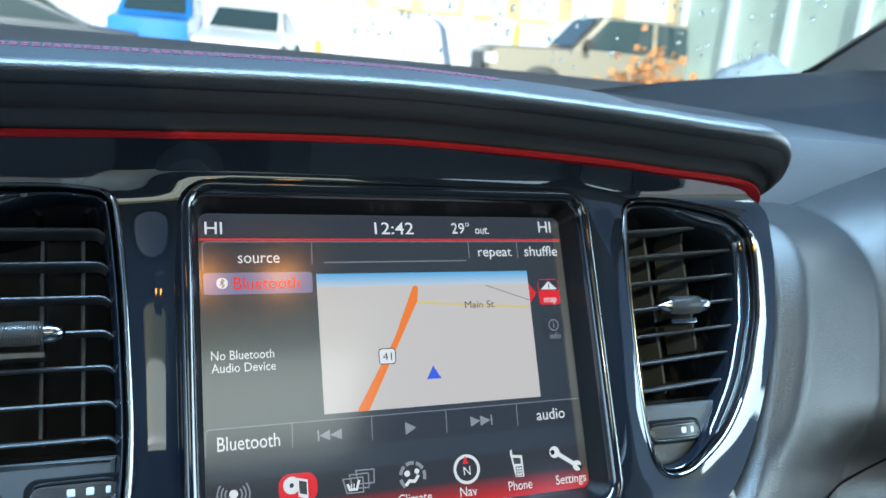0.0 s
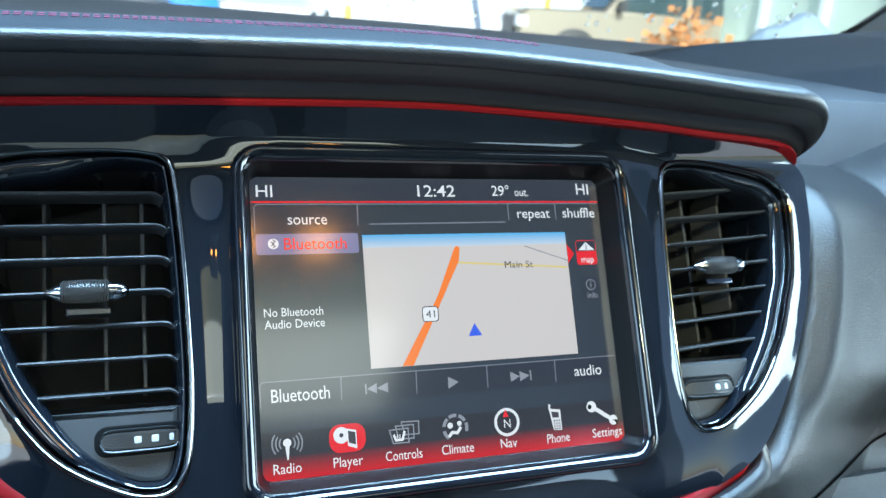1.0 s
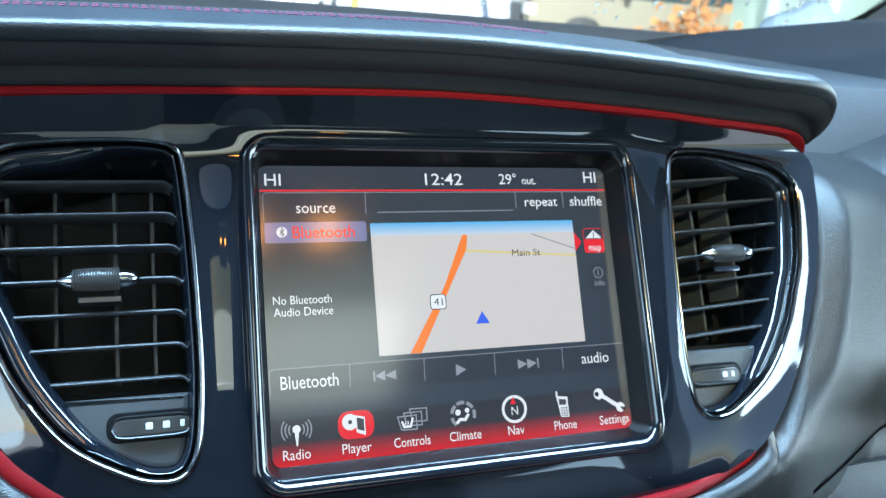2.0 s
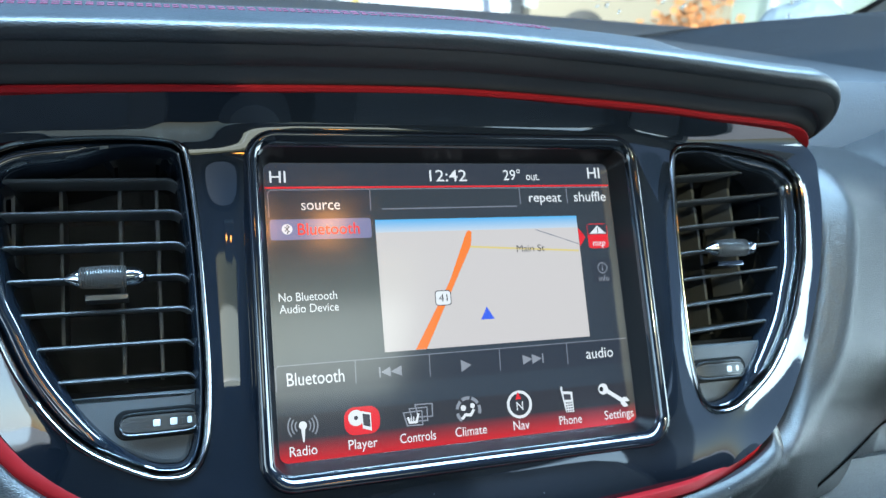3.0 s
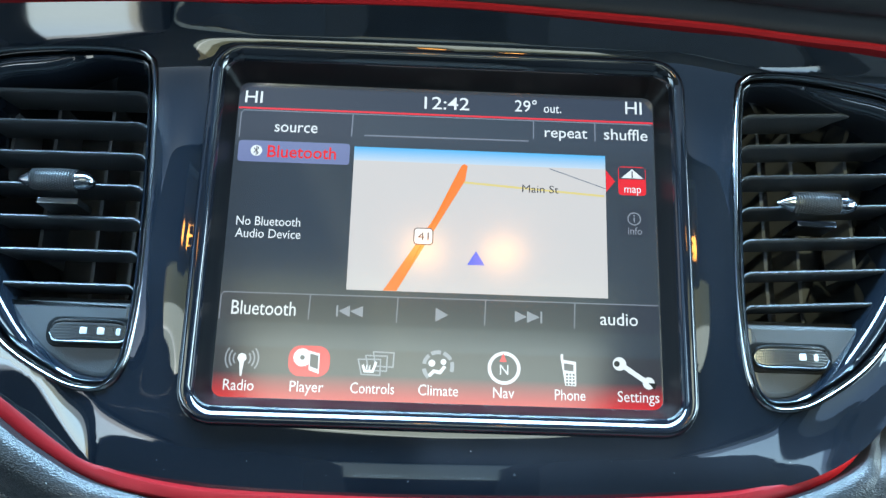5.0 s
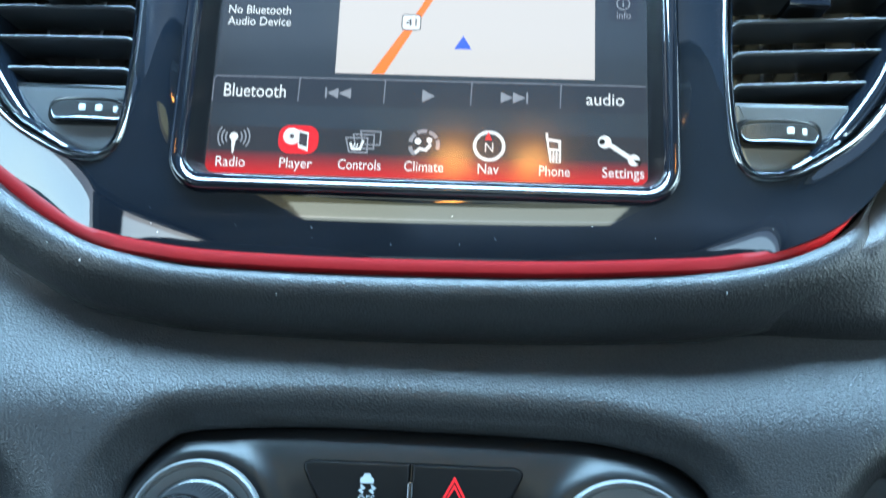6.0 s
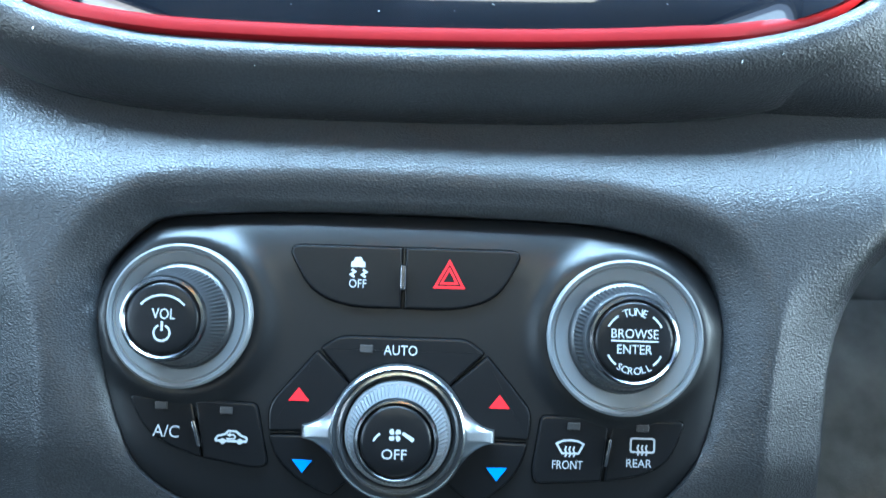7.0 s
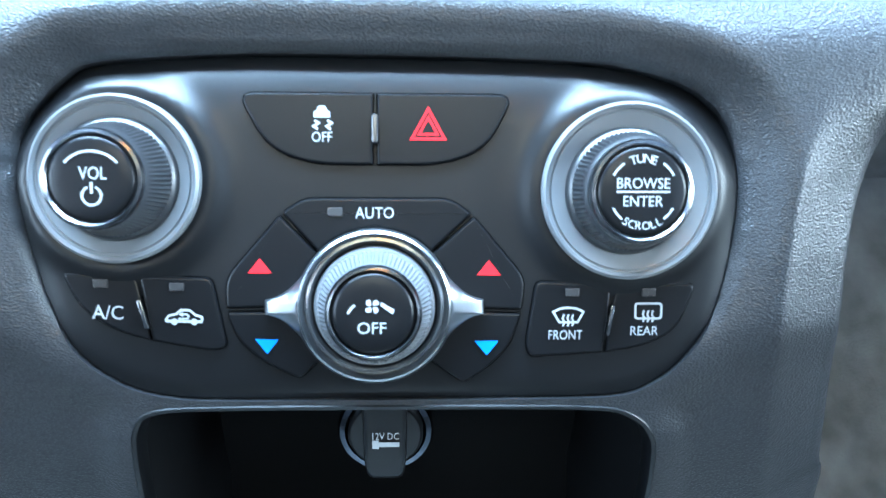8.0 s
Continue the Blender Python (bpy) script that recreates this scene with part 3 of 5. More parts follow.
# ---- display ----
display = thing("touchscreen", (0, 0, -64), "lit infotainment touchscreen showing a map in a gloss black bezel", "touchscreen")
bez = [(94.2, 74.6, 13.5, -8), (94.0, 74.4, 13.3, -13), (93.2, 73.6, 12.6, -14.8), (92.4, 72.8, 11.8, -15.5), (91.5, 71.9, 11, -15.7), (90.6, 71.0, 10.1, -15.4), (89.8, 70.1, 9.3, -14.9), (89.1, 69.2, 8.6, -14.3), (88.5, 68.3, 7.9, -13.4), (88.0, 67.4, 7.2, -11.6)]
part("bezel", loft([at_y(rrect(0, 0.4, a, b, r, 8), y) for a, b, r, y in bez]), BEZEL, display, "rounded gloss black bezel")
part("bezel_wall", loft([at_y(rrect(0, 0.4, a, b, r, 8), y) for a, b, r, y in ((88.0, 67.4, 7.2, -11.6), (87.2, 66.4, 6.4, -9), (85.8, 64.6, 5, -2), (84.6, 63.2, 4, 0.6))]), BEZEL_WALL, display, "matt black inner wall of the bezel")
SCREEN_OFF = mat("display_glass", (0.006, 0.007, 0.009), 0.13, emit=((0.07, 0.085, 0.11), 0.35), spec=1.0)
screen = part("screen", slab(rrect(0, 0, 85.6, 64.2, 4), 0, 4, 0.3), SCREEN_OFF, display, "glossy lit display glass")

UI_WHITE = glow("display_white", (0.92, 0.93, 0.95), 0.78)
UI_GREY = glow("display_grey", (0.5, 0.52, 0.6), 0.5)
UI_LINE = glow("display_line", (0.35, 0.37, 0.45), 0.5)
UI_RED = glow("display_red", (0.9, 0.015, 0.03), 0.75)
UI_TAB = glow("display_tab", (0.14, 0.16, 0.3), 1.1)
UI_TABDARK = glow("display_tab_dark", (0.05, 0.06, 0.09), 0.5)
UI_MAP = glow("display_map", (0.82, 0.745, 0.72), 0.68)
UI_ROAD = glow("display_road", (0.95, 0.22, 0.03), 0.85)
UI_BLUE = glow("display_blue", (0.05, 0.12, 0.75), 0.9)
UI_YELLOW = glow("display_yellow", (0.85, 0.68, 0.25), 0.75)
UI_INK = glow("display_ink", (0.12, 0.11, 0.14), 0.4)
UI_BLACK = glow("display_black", (0.01, 0.01, 0.012), 0.2)


def graded(name, low, high, z0, z1, strength):
    """A lit area whose colour runs from low to high along the display's height."""
    m = glow(name, high, strength)
    nt = m.node_tree
    tc, sep, mr, mix = (nt.nodes.new(k) for k in ("ShaderNodeTexCoord", "ShaderNodeSeparateXYZ", "ShaderNodeMapRange", "ShaderNodeMix"))
    mix.data_type = "RGBA"
    mix.inputs[6].default_value, mix.inputs[7].default_value = (*low, 1), (*high, 1)
    mr.inputs["From Min"].default_value, mr.inputs["From Max"].default_value = (z0 + 64) / 1000, (z1 + 64) / 1000
    nt.links.new(tc.outputs["Object"], sep.inputs[0])
    nt.links.new(sep.outputs[2], mr.inputs["Value"])
    nt.links.new(mr.outputs[0], mix.inputs[0])
    nt.links.new(mix.outputs[2], nt.nodes["Principled BSDF"].inputs["Emission Color"])
    return m


UI_BAR = graded("display_red_bar", (0.6, 0.008, 0.015), (0.03, 0.03, 0.04), -62.5, -53.5, 0.85)
UI_SKY = graded("display_map_sky", (0.7, 0.74, 0.8), (0.08, 0.45, 0.85), 31, 38.2, 0.8)


def ui(name, polys, material, layer=1, label="", group=None):
    return part(name, flat(polys, -0.06 * layer, 0), material, group or screen, label, smooth=False)


def rect(x0, z0, x1, z1):
    return [(x0, z0), (x1, z0), (x1, z1), (x0, z1)]


def disc(cx, cz, r, n=24):
    return arc(cx, cz, r, 0, 360 - 360 / n, n - 1)


ui("header_bar", [rect(-84.6, 53.4, 84.6, 63.2)], UI_TABDARK)
ui("header_line", [rect(-84.6, 52.4, 84.6, 53.2)], UI_RED, 2, "thin red line")
ui("source_tab", [rect(-83.5, 39.6, -38.2, 51.6)], UI_TABDARK)
ui("tab_line", stroke([(-83.4, 40), (-83.4, 50.5), (-82.3, 51.8), (84, 52.0)], 0.45) + stroke([(-38.2, 51.6), (-38.4, 42)], 0.5) + stroke([(35.4, 51.8), (35.4, 44)], 0.5) + stroke([(60.6, 51.8), (60.6, 44)], 0.5) + stroke([(-33.2, 42.7), (33.4, 43.0)], 0.6), UI_LINE, 2)
ui("selected_source", [V2([tuple(p) for p in rrect(-61, 34.3, 22.3, 4.5, 1.2, 3)])], UI_TAB, 1, "blue-grey highlighted entry")
ui("map", [rect(-36.9, -21.0, 64.6, 32)], UI_MAP, 1, "pale grey navigation map")
ui("map_sky", [rect(-36.9, 32, 64.6, 37.8)], UI_SKY, 1, "blue strip of sky above the map")
ui("side_street", stroke([(7, 24.3), (63.9, 20.6)], 0.9), UI_YELLOW, 2)
ui("minor_street", stroke([(42, 31.4), (64.4, 23.8)], 0.4), UI_LINE, 2)
ui("main_road", [[(-22.8, -20.9), (-17.6, -20.9), (8.0, 25), (8.9, 31.2), (7.6, 32), (6.3, 31.2), (5.2, 25.5), (-5.2, 6.8)]], UI_ROAD, 3, "orange main road on the map")
ui("road_shield", [V2([tuple(p) for p in rrect(-7.9, 1.3, 3.5, 3.1, 1.2, 3)])], UI_WHITE, 4)
ui("shield_edge", stroke([tuple(p) for p in rrect(-7.9, 1.3, 3.7, 3.3, 1.3, 3)], 0.4, True), UI_INK, 4)
part("shield_number", letters([("41", -7.9, 1.3, 3.2, 4.2, 0)], -0.32, 0), UI_INK, screen, smooth=False)
ui("position_arrow", [[(9.5, -9.6), (16.3, -9.6), (12.9, -3.9)]], UI_BLUE, 3, "blue position arrow")
part("street_name", letters([("Main St", 38.2, 22.6, 3.2, 14.6, 0)], -0.26, 0), UI_INK, screen, smooth=False)
ui("tab_pointer", [[(64.7, 31.8), (68.4, 27.0), (64.7, 22.4)]], UI_RED, 2)
ui("map_button", [V2([tuple(p) for p in rrect(75.3, 27.5, 5.6, 6.1, 1.4, 3)])], UI_RED, 1, "red map button")
ui("map_button_top", [rect(70, 28.2, 80.6, 33.2)], UI_TABDARK, 2)
ui("road_symbol", [[(70.9, 28.6), (79.8, 28.6), (75.4, 32.6)]], UI_WHITE, 3)
ui("road_symbol_line", stroke([(75.35, 28.8), (75.4, 31.6)], 0.5), UI_INK, 4)
ui("info_button", stroke([tuple(p) for p in rrect(75.7, 10.1, 5.4, 5.7, 1.4, 3)], 0.35, True) + [rect(70.6, 4.7, 80.8, 15.4)], UI_TABDARK, 1)
ui("info_ring", stroke(disc(75.7, 11.6, 2.5), 0.45, True) + [rect(75.45, 10.2, 75.95, 12.2), rect(75.45, 12.6, 75.95, 13.2)], UI_GREY, 2)
ui("control_bar", [rect(-84.4, -34.5, 84.6, -23.6)], UI_TABDARK, 1)
ui("control_line", stroke([(-84.4, -34), (-84.4, -24.6), (-83.4, -23.4), (84.2, -23.2)], 0.45) + [q for x in (-50.4, -16.8, 17.0, 51.6) for q in stroke([(x, -23.4), (x - 0.3, -33.2)], 0.5)], UI_LINE, 2)
ui("previous_symbol", [rect(-40.2, -31.6, -39.5, -27.2), [(-39.4, -29.4), (-35, -31.6), (-35, -27.2)], [(-35, -29.4), (-30, -31.6), (-30, -27.2)]], UI_GREY, 2)
ui("play_symbol", [[(-2.2, -32.3), (-2.2, -26.9), (2.8, -29.6)]], UI_GREY, 2)
ui("next_symbol", [[(28.3, -31.6), (28.3, -27), (33, -29.3)], [(33, -31.6), (33, -27), (38, -29.3)], rect(38.2, -31.6, 38.9, -27)], UI_GREY, 2)
ui("menu_bar", [rect(-84.6, -63.2, 84.6, -44)], UI_BAR, 1, "red shaded menu bar")

for item in (("HI", -78.8, 57.6, 5.2, 7, 0),
             ("12:42", -0.2, 58, 5.4, 18.4, 0),
             ("29°", 32.2, 58.2, 5.0, 9, 0),
             ("out.", 43.2, 57.6, 3.9, 7.2, 0),
             ("HI", 76.7, 59.2, 5.4, 6.8, 0),
             ("source", -60.8, 45.2, 4.8, 17.2, 0),
             ("repeat", 48.7, 47.2, 4.6, 17.4, 0),
             ("shuffle", 73.2, 47.3, 4.8, 17.8, 0),
             ("map", 75.4, 24.1, 3.3, 6.8, 0),
             ("No Bluetooth", -68.8, 5.2, 3.6, 25, 0),
             ("Audio Device", -68.6, 0.2, 3.6, 25.4, 0),
             ("Bluetooth", -67.8, -29.2, 5.4, 24.4, 0),
             ("audio", 68.6, -29.0, 4.9, 14.6, 0),
             ("Radio", -74.8, -58.5, 4.0, 11.4, 0),
             ("Player", -49.5, -58.4, 4.0, 12.6, 0),
             ("Controls", -25, -58.3, 4.0, 16.4, 0),
             ("Climate", -0.3, -58.3, 4.0, 15, 0),
             ("Nav", 24.3, -58.4, 4.0, 8, 0),
             ("Phone", 49.4, -58.5, 4.0, 11.6, 0),
             ("Settings", 75.3, -58.4, 4.0, 15.8, 0)):
    part("writing", letters([item], -0.3, 0, 0.003), UI_WHITE, screen, smooth=False)
part("writing", letters([("info", 75.9, 6.6, 3.0, 5.6, 0)], -0.3, 0), UI_GREY, screen, smooth=False)
part("source_name", letters([("Bluetooth", -57.8, 34.4, 5.0, 27.4, 0)], -0.3, 0, 0.012), UI_RED, screen, smooth=False)
ui("radio_badge", [disc(-76.0, 34.5, 2.3)], UI_WHITE, 2)
ui("badge_rune", stroke([(-77, 33.5), (-75.1, 35.5), (-76, 36.3), (-76, 32.7), (-75.1, 33.5), (-77, 35.5)], 0.35), UI_INK, 3)
# menu symbols
ui("radio_symbol", [disc(-74.4, -48.4, 1.7), [(-75.3, -49.6), (-73.5, -49.6), (-74.1, -55.2), (-74.7, -55.2)]], UI_WHITE, 2)
ui("radio_waves", [q for r in (3.2, 4.7, 6.2) for a in (0, 180) for q in stroke(arc(-74.4, -48.6, r, a - 38, a + 38, 6), 0.6)], UI_GREY, 2)
ui("player_halo", [V2([tuple(p) for p in rrect(-49.2, -48.9, 7.8, 5.8, 4.5, 5)])], UI_RED, 2, "red halo behind the player symbol")
ui("player_disc", [disc(-51.8, -47.6, 3.4)], UI_WHITE, 3)
ui("player_hub", [disc(-51.8, -47.6, 0.9)], UI_INK, 4)
ui("player_phone", [[(-49.4, -45), (-45.3, -46), (-45.3, -53.6), (-49.2, -52.2)]], UI_WHITE, 4)
ui("player_phone_face", [[(-48.9, -46), (-45.8, -46.8), (-45.8, -51.9), (-48.8, -50.9)]], UI_INK, 5)
for k in range(3):
    ui("control_card", stroke([(-30.8 + 2.8 * k, -47.6 + 1.5 * k), (-22.4 + 2.5 * k, -47.4 + 1.3 * k), (-22.4 + 2.4 * k, -53.4 + 1.6 * k), (-29.4 + 2.6 * k, -53.2 + 1.6 * k)], 0.55, True), UI_GREY, 2)
ui("seat_symbol", stroke([(-29, -49.6), (-28.2, -52), (-25.2, -52), (-24, -48.4)], 1.0) + stroke([(-27.6, -51.4), (-27.4, -49.6)], 0.4) + stroke([(-26.4, -51.4), (-26.2, -49.6)], 0.4), UI_WHITE, 3)
ui("climate_dial", [q for a in (-20, 30, 80, 130, 190) for q in stroke(arc(-0.6, -49.4, 5.4, a, a + 40, 5), 1.5)], UI_GREY, 2)
ui("climate_figure", [disc(-3.0, -48.2, 1.3), disc(1.4, -47.6, 1.1)] + stroke([(2, -49.2), (0.2, -51.6), (-2.2, -51.2), (-4, -53)], 1.3), UI_WHITE, 3)
ui("compass_ring", stroke(disc(24.4, -49.2, 5.6, 32), 1.3, True), UI_WHITE, 2)
ui("compass_needle", [[(22.6, -46.9), (25.4, -46.9), (24.0, -43.4)]], UI_RED, 3)
part("compass_letter", letters([("N", 24.4, -49.8, 3.8, 3.2, 0)], -0.3, 0), UI_WHITE, screen, smooth=False)
ui("phone_symbol", [[(46, -45.2), (51.8, -46), (51.8, -55.2), (47.6, -55)], rect(45.9, -45.6, 46.9, -43.2)], UI_WHITE, 2)
ui("phone_keys", [[(47.1, -46.6), (50.8, -47.1), (50.8, -49.6), (47.3, -49.3)]] + [rect(47.9 + 1.25 * i, -51.2 - 1.2 * j, 48.7 + 1.25 * i, -50.5 - 1.2 * j) for i in range(3) for j in range(4)], UI_INK, 3)
ui("wrench_symbol", stroke([(69, -46.4), (79.2, -53.2)], 1.9) + [disc(68.4, -46.2, 2.6), disc(79.4, -53.2, 2.3)], UI_WHITE, 2)
ui("wrench_gap", [disc(67.4, -46.2, 1.1), [(79.2, -53), (82.5, -53.2), (81.6, -55.6)]], UI_BLACK, 3)


# ---- air vents ----
def span(loop, z):
    xs = []
    for a, b in zip(loop, loop[1:] + loop[:1]):
        if (a.y > z) != (b.y > z):
            xs.append(a.x + (b.x - a.x) * (z - a.y) / (b.y - a.y))
    return min(xs), max(xs)


def vent(side, knob, kz, wheel):
    loop = VENT_IN[side]
    v = thing("air_vent", (side * 150, 0, -62), "air vent with black slats, knurled knob and gloss black rim", "air vent", "centre air vents")
    bend = lambda x: 2 * max(0, (abs(x) - 118) / 78) ** 1.6
    tilt = lambda x: 4.5 * (x - 116) / 72 if side > 0 else 0.0
    part("rim", loft([[(p.x, y + 0.00006 * p.x ** 2, p.y) for p in offset(loop, d)] for d, y in ((1.9, -9.5), (1.7, -11.6), (1.1, -12.7), (0.2, -13.1), (-0.6, -12.6), (-1.2, -11), (-1.4, -6))]), RIM_SMOKE, v, "rounded gloss rim")

    def collar(d, y, wide):
        """The collar inside the rim is broad on its outboard and lower sides."""
        near, far = offset(loop, d), offset(loop, d - wide)
        return [(q.x, y + bend(q.x), q.y) for q in (a.lerp(b, float(smooth01((abs(a.x) - 132) / 34))) for a, b in zip(near, far))]
    part("inner_collar", loft([collar(d, y, w) for d, y, w in ((-1.3, -6.5, 0), (-1.7, -8.4, 0.6), (-2.4, -9.2, 1.8), (-3.0, -8.8, 3.2), (-3.6, -7.0, 4.4), (-4.2, -4.0, 5.0), (-4.8, 4, 5.2), (-5.0, 60, 5.2))]), GLOSS, v, "gloss black inner collar")
    duct = part("duct", loft([at_y(offset(loop, -3), 6), at_y(offset(loop, -4), 70)], False, True), DUCT, v, "dark duct behind the slats")
    for i in range(7):
        z = 56.0 - 13.2 * i
        a, b = span(offset(loop, -4.2), z)
        n, rows = 36, []
        for k in range(n + 1):
            x = a + (b - a) * k / n
            y = -3.5 + bend(x)
            inner = k / n if side < 0 else 1 - k / n
            q = z + tilt(x) - 2.2 * max(0.0, (inner - 0.94) / 0.06) ** 2
            rows.append([(x, y + 1.6, q - 0.8), (x, y + 0.3, q - 0.6), (x, y - 0.2, q - 0.1), (x, y, q + 0.45), (x, y + 0.8, q + 0.75), (x, y + 22, q + 1.9), (x, y + 22, q + 0.6)])
        part("slat", loft(rows, True, True), SLAT, v)
    for x in ((115, 128, 143, 166, 184) if side < 0 else (122, 137, 151, 175, 187)):
        lo, hi = -24, 62
        if x > 163:
            lo = -8
        if x > 178:
            lo, hi = 6, 56
        part("vane", boxes([(side * x - 0.7, side * x + 0.7, 22, 46, lo, hi)]), VANE, v)
    # lower plate
    cut = -29.5
    low = offset(loop, -4.0)
    plate = [p for p in low if p.y < cut]
    a, b = span(low, cut)
    plate = sorted(plate, key=lambda p: math.atan2(p.y - cut + 0.01, p.x - (a + b) / 2))
    plate = [Vector((a, cut))] + plate + [Vector((b, cut))]
    part("lower_plate", slab(plate, -3.2, 10, 2.0), VENT_LOW, v, "dark grey textured plate")
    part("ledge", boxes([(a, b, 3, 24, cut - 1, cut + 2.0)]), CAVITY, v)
    # thumb wheel
    wx, wz = wheel
    seg = 20
    rows = []
    for k in range(seg + 1):
        s = -1 + 2 * k / seg
        x = wx + s * 14.2
        y = -7.6 + 2.6 * s * s
        h = 0.6 + 3.2 * math.sqrt(1 - abs(s) ** 8)
        rows.append([(x, 0, wz - h), (x, y + 0.8, wz - h), (x, y, wz - h * 0.8), (x, y, wz + h * 0.8), (x, y + 0.8, wz + h), (x, 0, wz + h)])
    wheel_ob = part("thumbwheel", loft(rows, True, True), WHEEL, v, "ribbed thumbwheel with bright edges")
    rib = []
    for k in range(46):
        u = -0.95 + 1.9 * k / 45
        x, y = wx + u * 14.2, -7.6 + 2.6 * u * u
        for h in range(5):
            rib.append((x - 0.19, x + 0.19, y - 0.3, y + 0.4, wz - 2.5 + 1.08 * h, wz - 1.8 + 1.08 * h))
    part("rib", boxes(rib), WHEEL, wheel_ob, kind="stuff")
    for sgn in (-1, 1):
        rows = []
        for k in range(seg + 1):
            s = -1 + 2 * k / seg
            x, y, h = wx + s * 14.4, -7.9 + 2.7 * s * s, (0.8 + 3.3 * math.sqrt(1 - abs(s) ** 8)) * sgn
            rows.append([(x, y, wz + h - 0.5 * sgn), (x, y - 0.2, wz + h), (x, y + 0.6, wz + h + 0.4 * sgn), (x, y + 1.0, wz + h - 0.5 * sgn)])
        part("edge", loft(rows, True, True), TAB, wheel_ob, "dull metal edge strip")
    for dx in ((-1.0, 5.2, 11.2) if side < 0 else (3.2, 8.6)):
        s = dx / 14.2
        y = -7.6 + 2.6 * s * s - 0.6
        w = 1.35 if dx < 8 else 0.9
        part("square", slab(rrect(wx + dx, wz, w, 1.35, 0.5, 3), y, y + 0.9, 0.3), SQUARE, wheel_ob)
    # flat near-black plate, proud of the lower plate, stands for the shaded well
    part("wheel_well_shade", slab([Vector((wx + q.x, wz + q.y)) for q in rrect(0, 0, 16.4, 5.8, 4.6)], -3.6, -1, 0.4), CAVITY, v)
    # direction knob on the middle slat
    x0, x1 = knob
    c = (x0 + x1) / 2
    y = -10
    kn = part("direction_knob", axle((x0, y, kz), (x1, y, kz), [(0.13, 2.2), (0.18, 3.5), (0.3, 4.2), (0.5, 4.5), (0.68, 4.2), (0.76, 3.7), (0.8, 3.2)]), KNURL, v, "knurled knob with bright ends")
    dots = []
    L = x1 - x0
    for i in range(17):
        x = x0 + L * (0.2 + 0.55 * i / 16)
        r = 4.3 - 4.0 * ((x - c) / L) ** 2
        for k in range(14):
            zz = kz + r * math.cos(math.pi * (k + 0.5 * (i % 2)) / 14)
            yy = y - r * math.sin(math.pi * (k + 0.5 * (i % 2)) / 14)
            dots.append((x - 0.3, x + 0.3, yy - 0.28, yy + 0.35, zz - 0.28, zz + 0.28))
    part("knurl", boxes(dots), KNURL, kn, kind="stuff")
    part("tip", axle((x0 + L * 0.17, y, kz), (x0 - 0.5, y, kz), [(0, 3.4), (0.2, 3.0), (0.5, 2.2), (0.85, 1.1), (1, 0.3)]), TIP_CHROME, kn, "polished dark tip")
    part("tip", axle((x0 + L * 0.77, y, kz), (x1 + 0.5, y, kz), [(0, 3.6), (0.25, 3.7), (0.6, 3.2), (0.85, 2.0), (1, 0.6)]), TIP_CHROME, kn, "polished dark tip")
    part("stem", boxes([(c - 3, c + 3, y, 2, kz - 1.6, kz + 1.6)]), SLAT, kn)
    part("tab", slab(V2(rect(c - 7.5, kz - 8.6, c + 8, kz - 6.2)), -8, 6, 0.4), TAB if side < 0 else DARK_CHROME, kn, "narrow tab under the knob")


vent(-1, (-162.5, -134.0), 15.6, (-130.5, -41.2))
vent(1, (130, 160.5), 17.4, (132.6, -42.4))


# ---- climate control panel ----
climate = thing("climate_control_panel", (2, 4, -261), "satin black climate control panel with three knobs", "control panel")
VOLC, TUNC, FANC = (-74, -193.8), (75.4, -196.6), (0.2, -231.0)


def plate_depth(p):
    y = np.full(len(p), 3.0)
    e = dist_to(p, PANEL)
    y = y + 1.2 * np.clip(1 - e / 6, 0, 1) ** 2 + 5 * smooth01((p[:, 1] + 195) / 25) * np.clip(1 - e / 21, 0, 1) ** 2
    for (cx, cz), r in ((VOLC, 25.6), (TUNC, 26.6)):
        d = np.hypot(p[:, 0] - cx, p[:, 1] - cz)
        y = y - 2.7 * np.exp(-((d - r - 0.5) / 4.6) ** 2) + 3 * smooth01((r - 1 - d) / 3)
    return y


part("faceplate", sheet(offset(PANEL, -0.5), [V2(arc(*VOLC, 23.8, 0, 355, 71)), V2(arc(*TUNC, 25.8, 0, 355, 71))], 2.3, plate_depth, [(offset(PANEL, -0.5), 8)]), PLASTIC, climate, "satin black faceplate", crease=70)


part("backing", slab(offset(PANEL, 0.6), 18, 21, 0.2), GAP, climate, "black backing plate")


def button(name, pts, symbol_label="", n=4, front=1.6, round_=True, mat_=BUTTON):
    loop = spline(V2(pts), n) if round_ else V2(pts)
    if area(loop) < 0:
        loop = loop[::-1]
    part("button_gap", slab(offset(loop, 0.4), 2.75, 5, 0.03), GAP, climate)
    return part(name, slab(loop, front, 6, 0.6), mat_, climate, symbol_label, crease=32)


def corner(pts, r=2.0, n=4):
    """A polygon with rounded corners; pts: (x, z) or (x, z, radius)."""
    out, m = [], len(pts)
    for i in range(m):
        p = Vector(pts[i][:2])
        rr = pts[i][2] if len(pts[i]) > 2 else r
        if rr < 0.8:
            out.append(p)
            continue
        a, b = Vector(pts[i - 1][:2]), Vector(pts[(i + 1) % m][:2])
        u, v = (a - p), (b - p)
        rr = min(rr, u.length * 0.48, v.length * 0.48)
        u, v = p + u.normalized() * rr, p + v.normalized() * rr
        for k in range(n + 1):
            t = k / n
            out.append((1 - t) ** 2 * u + 2 * t * (1 - t) * p + t * t * v)
    return out


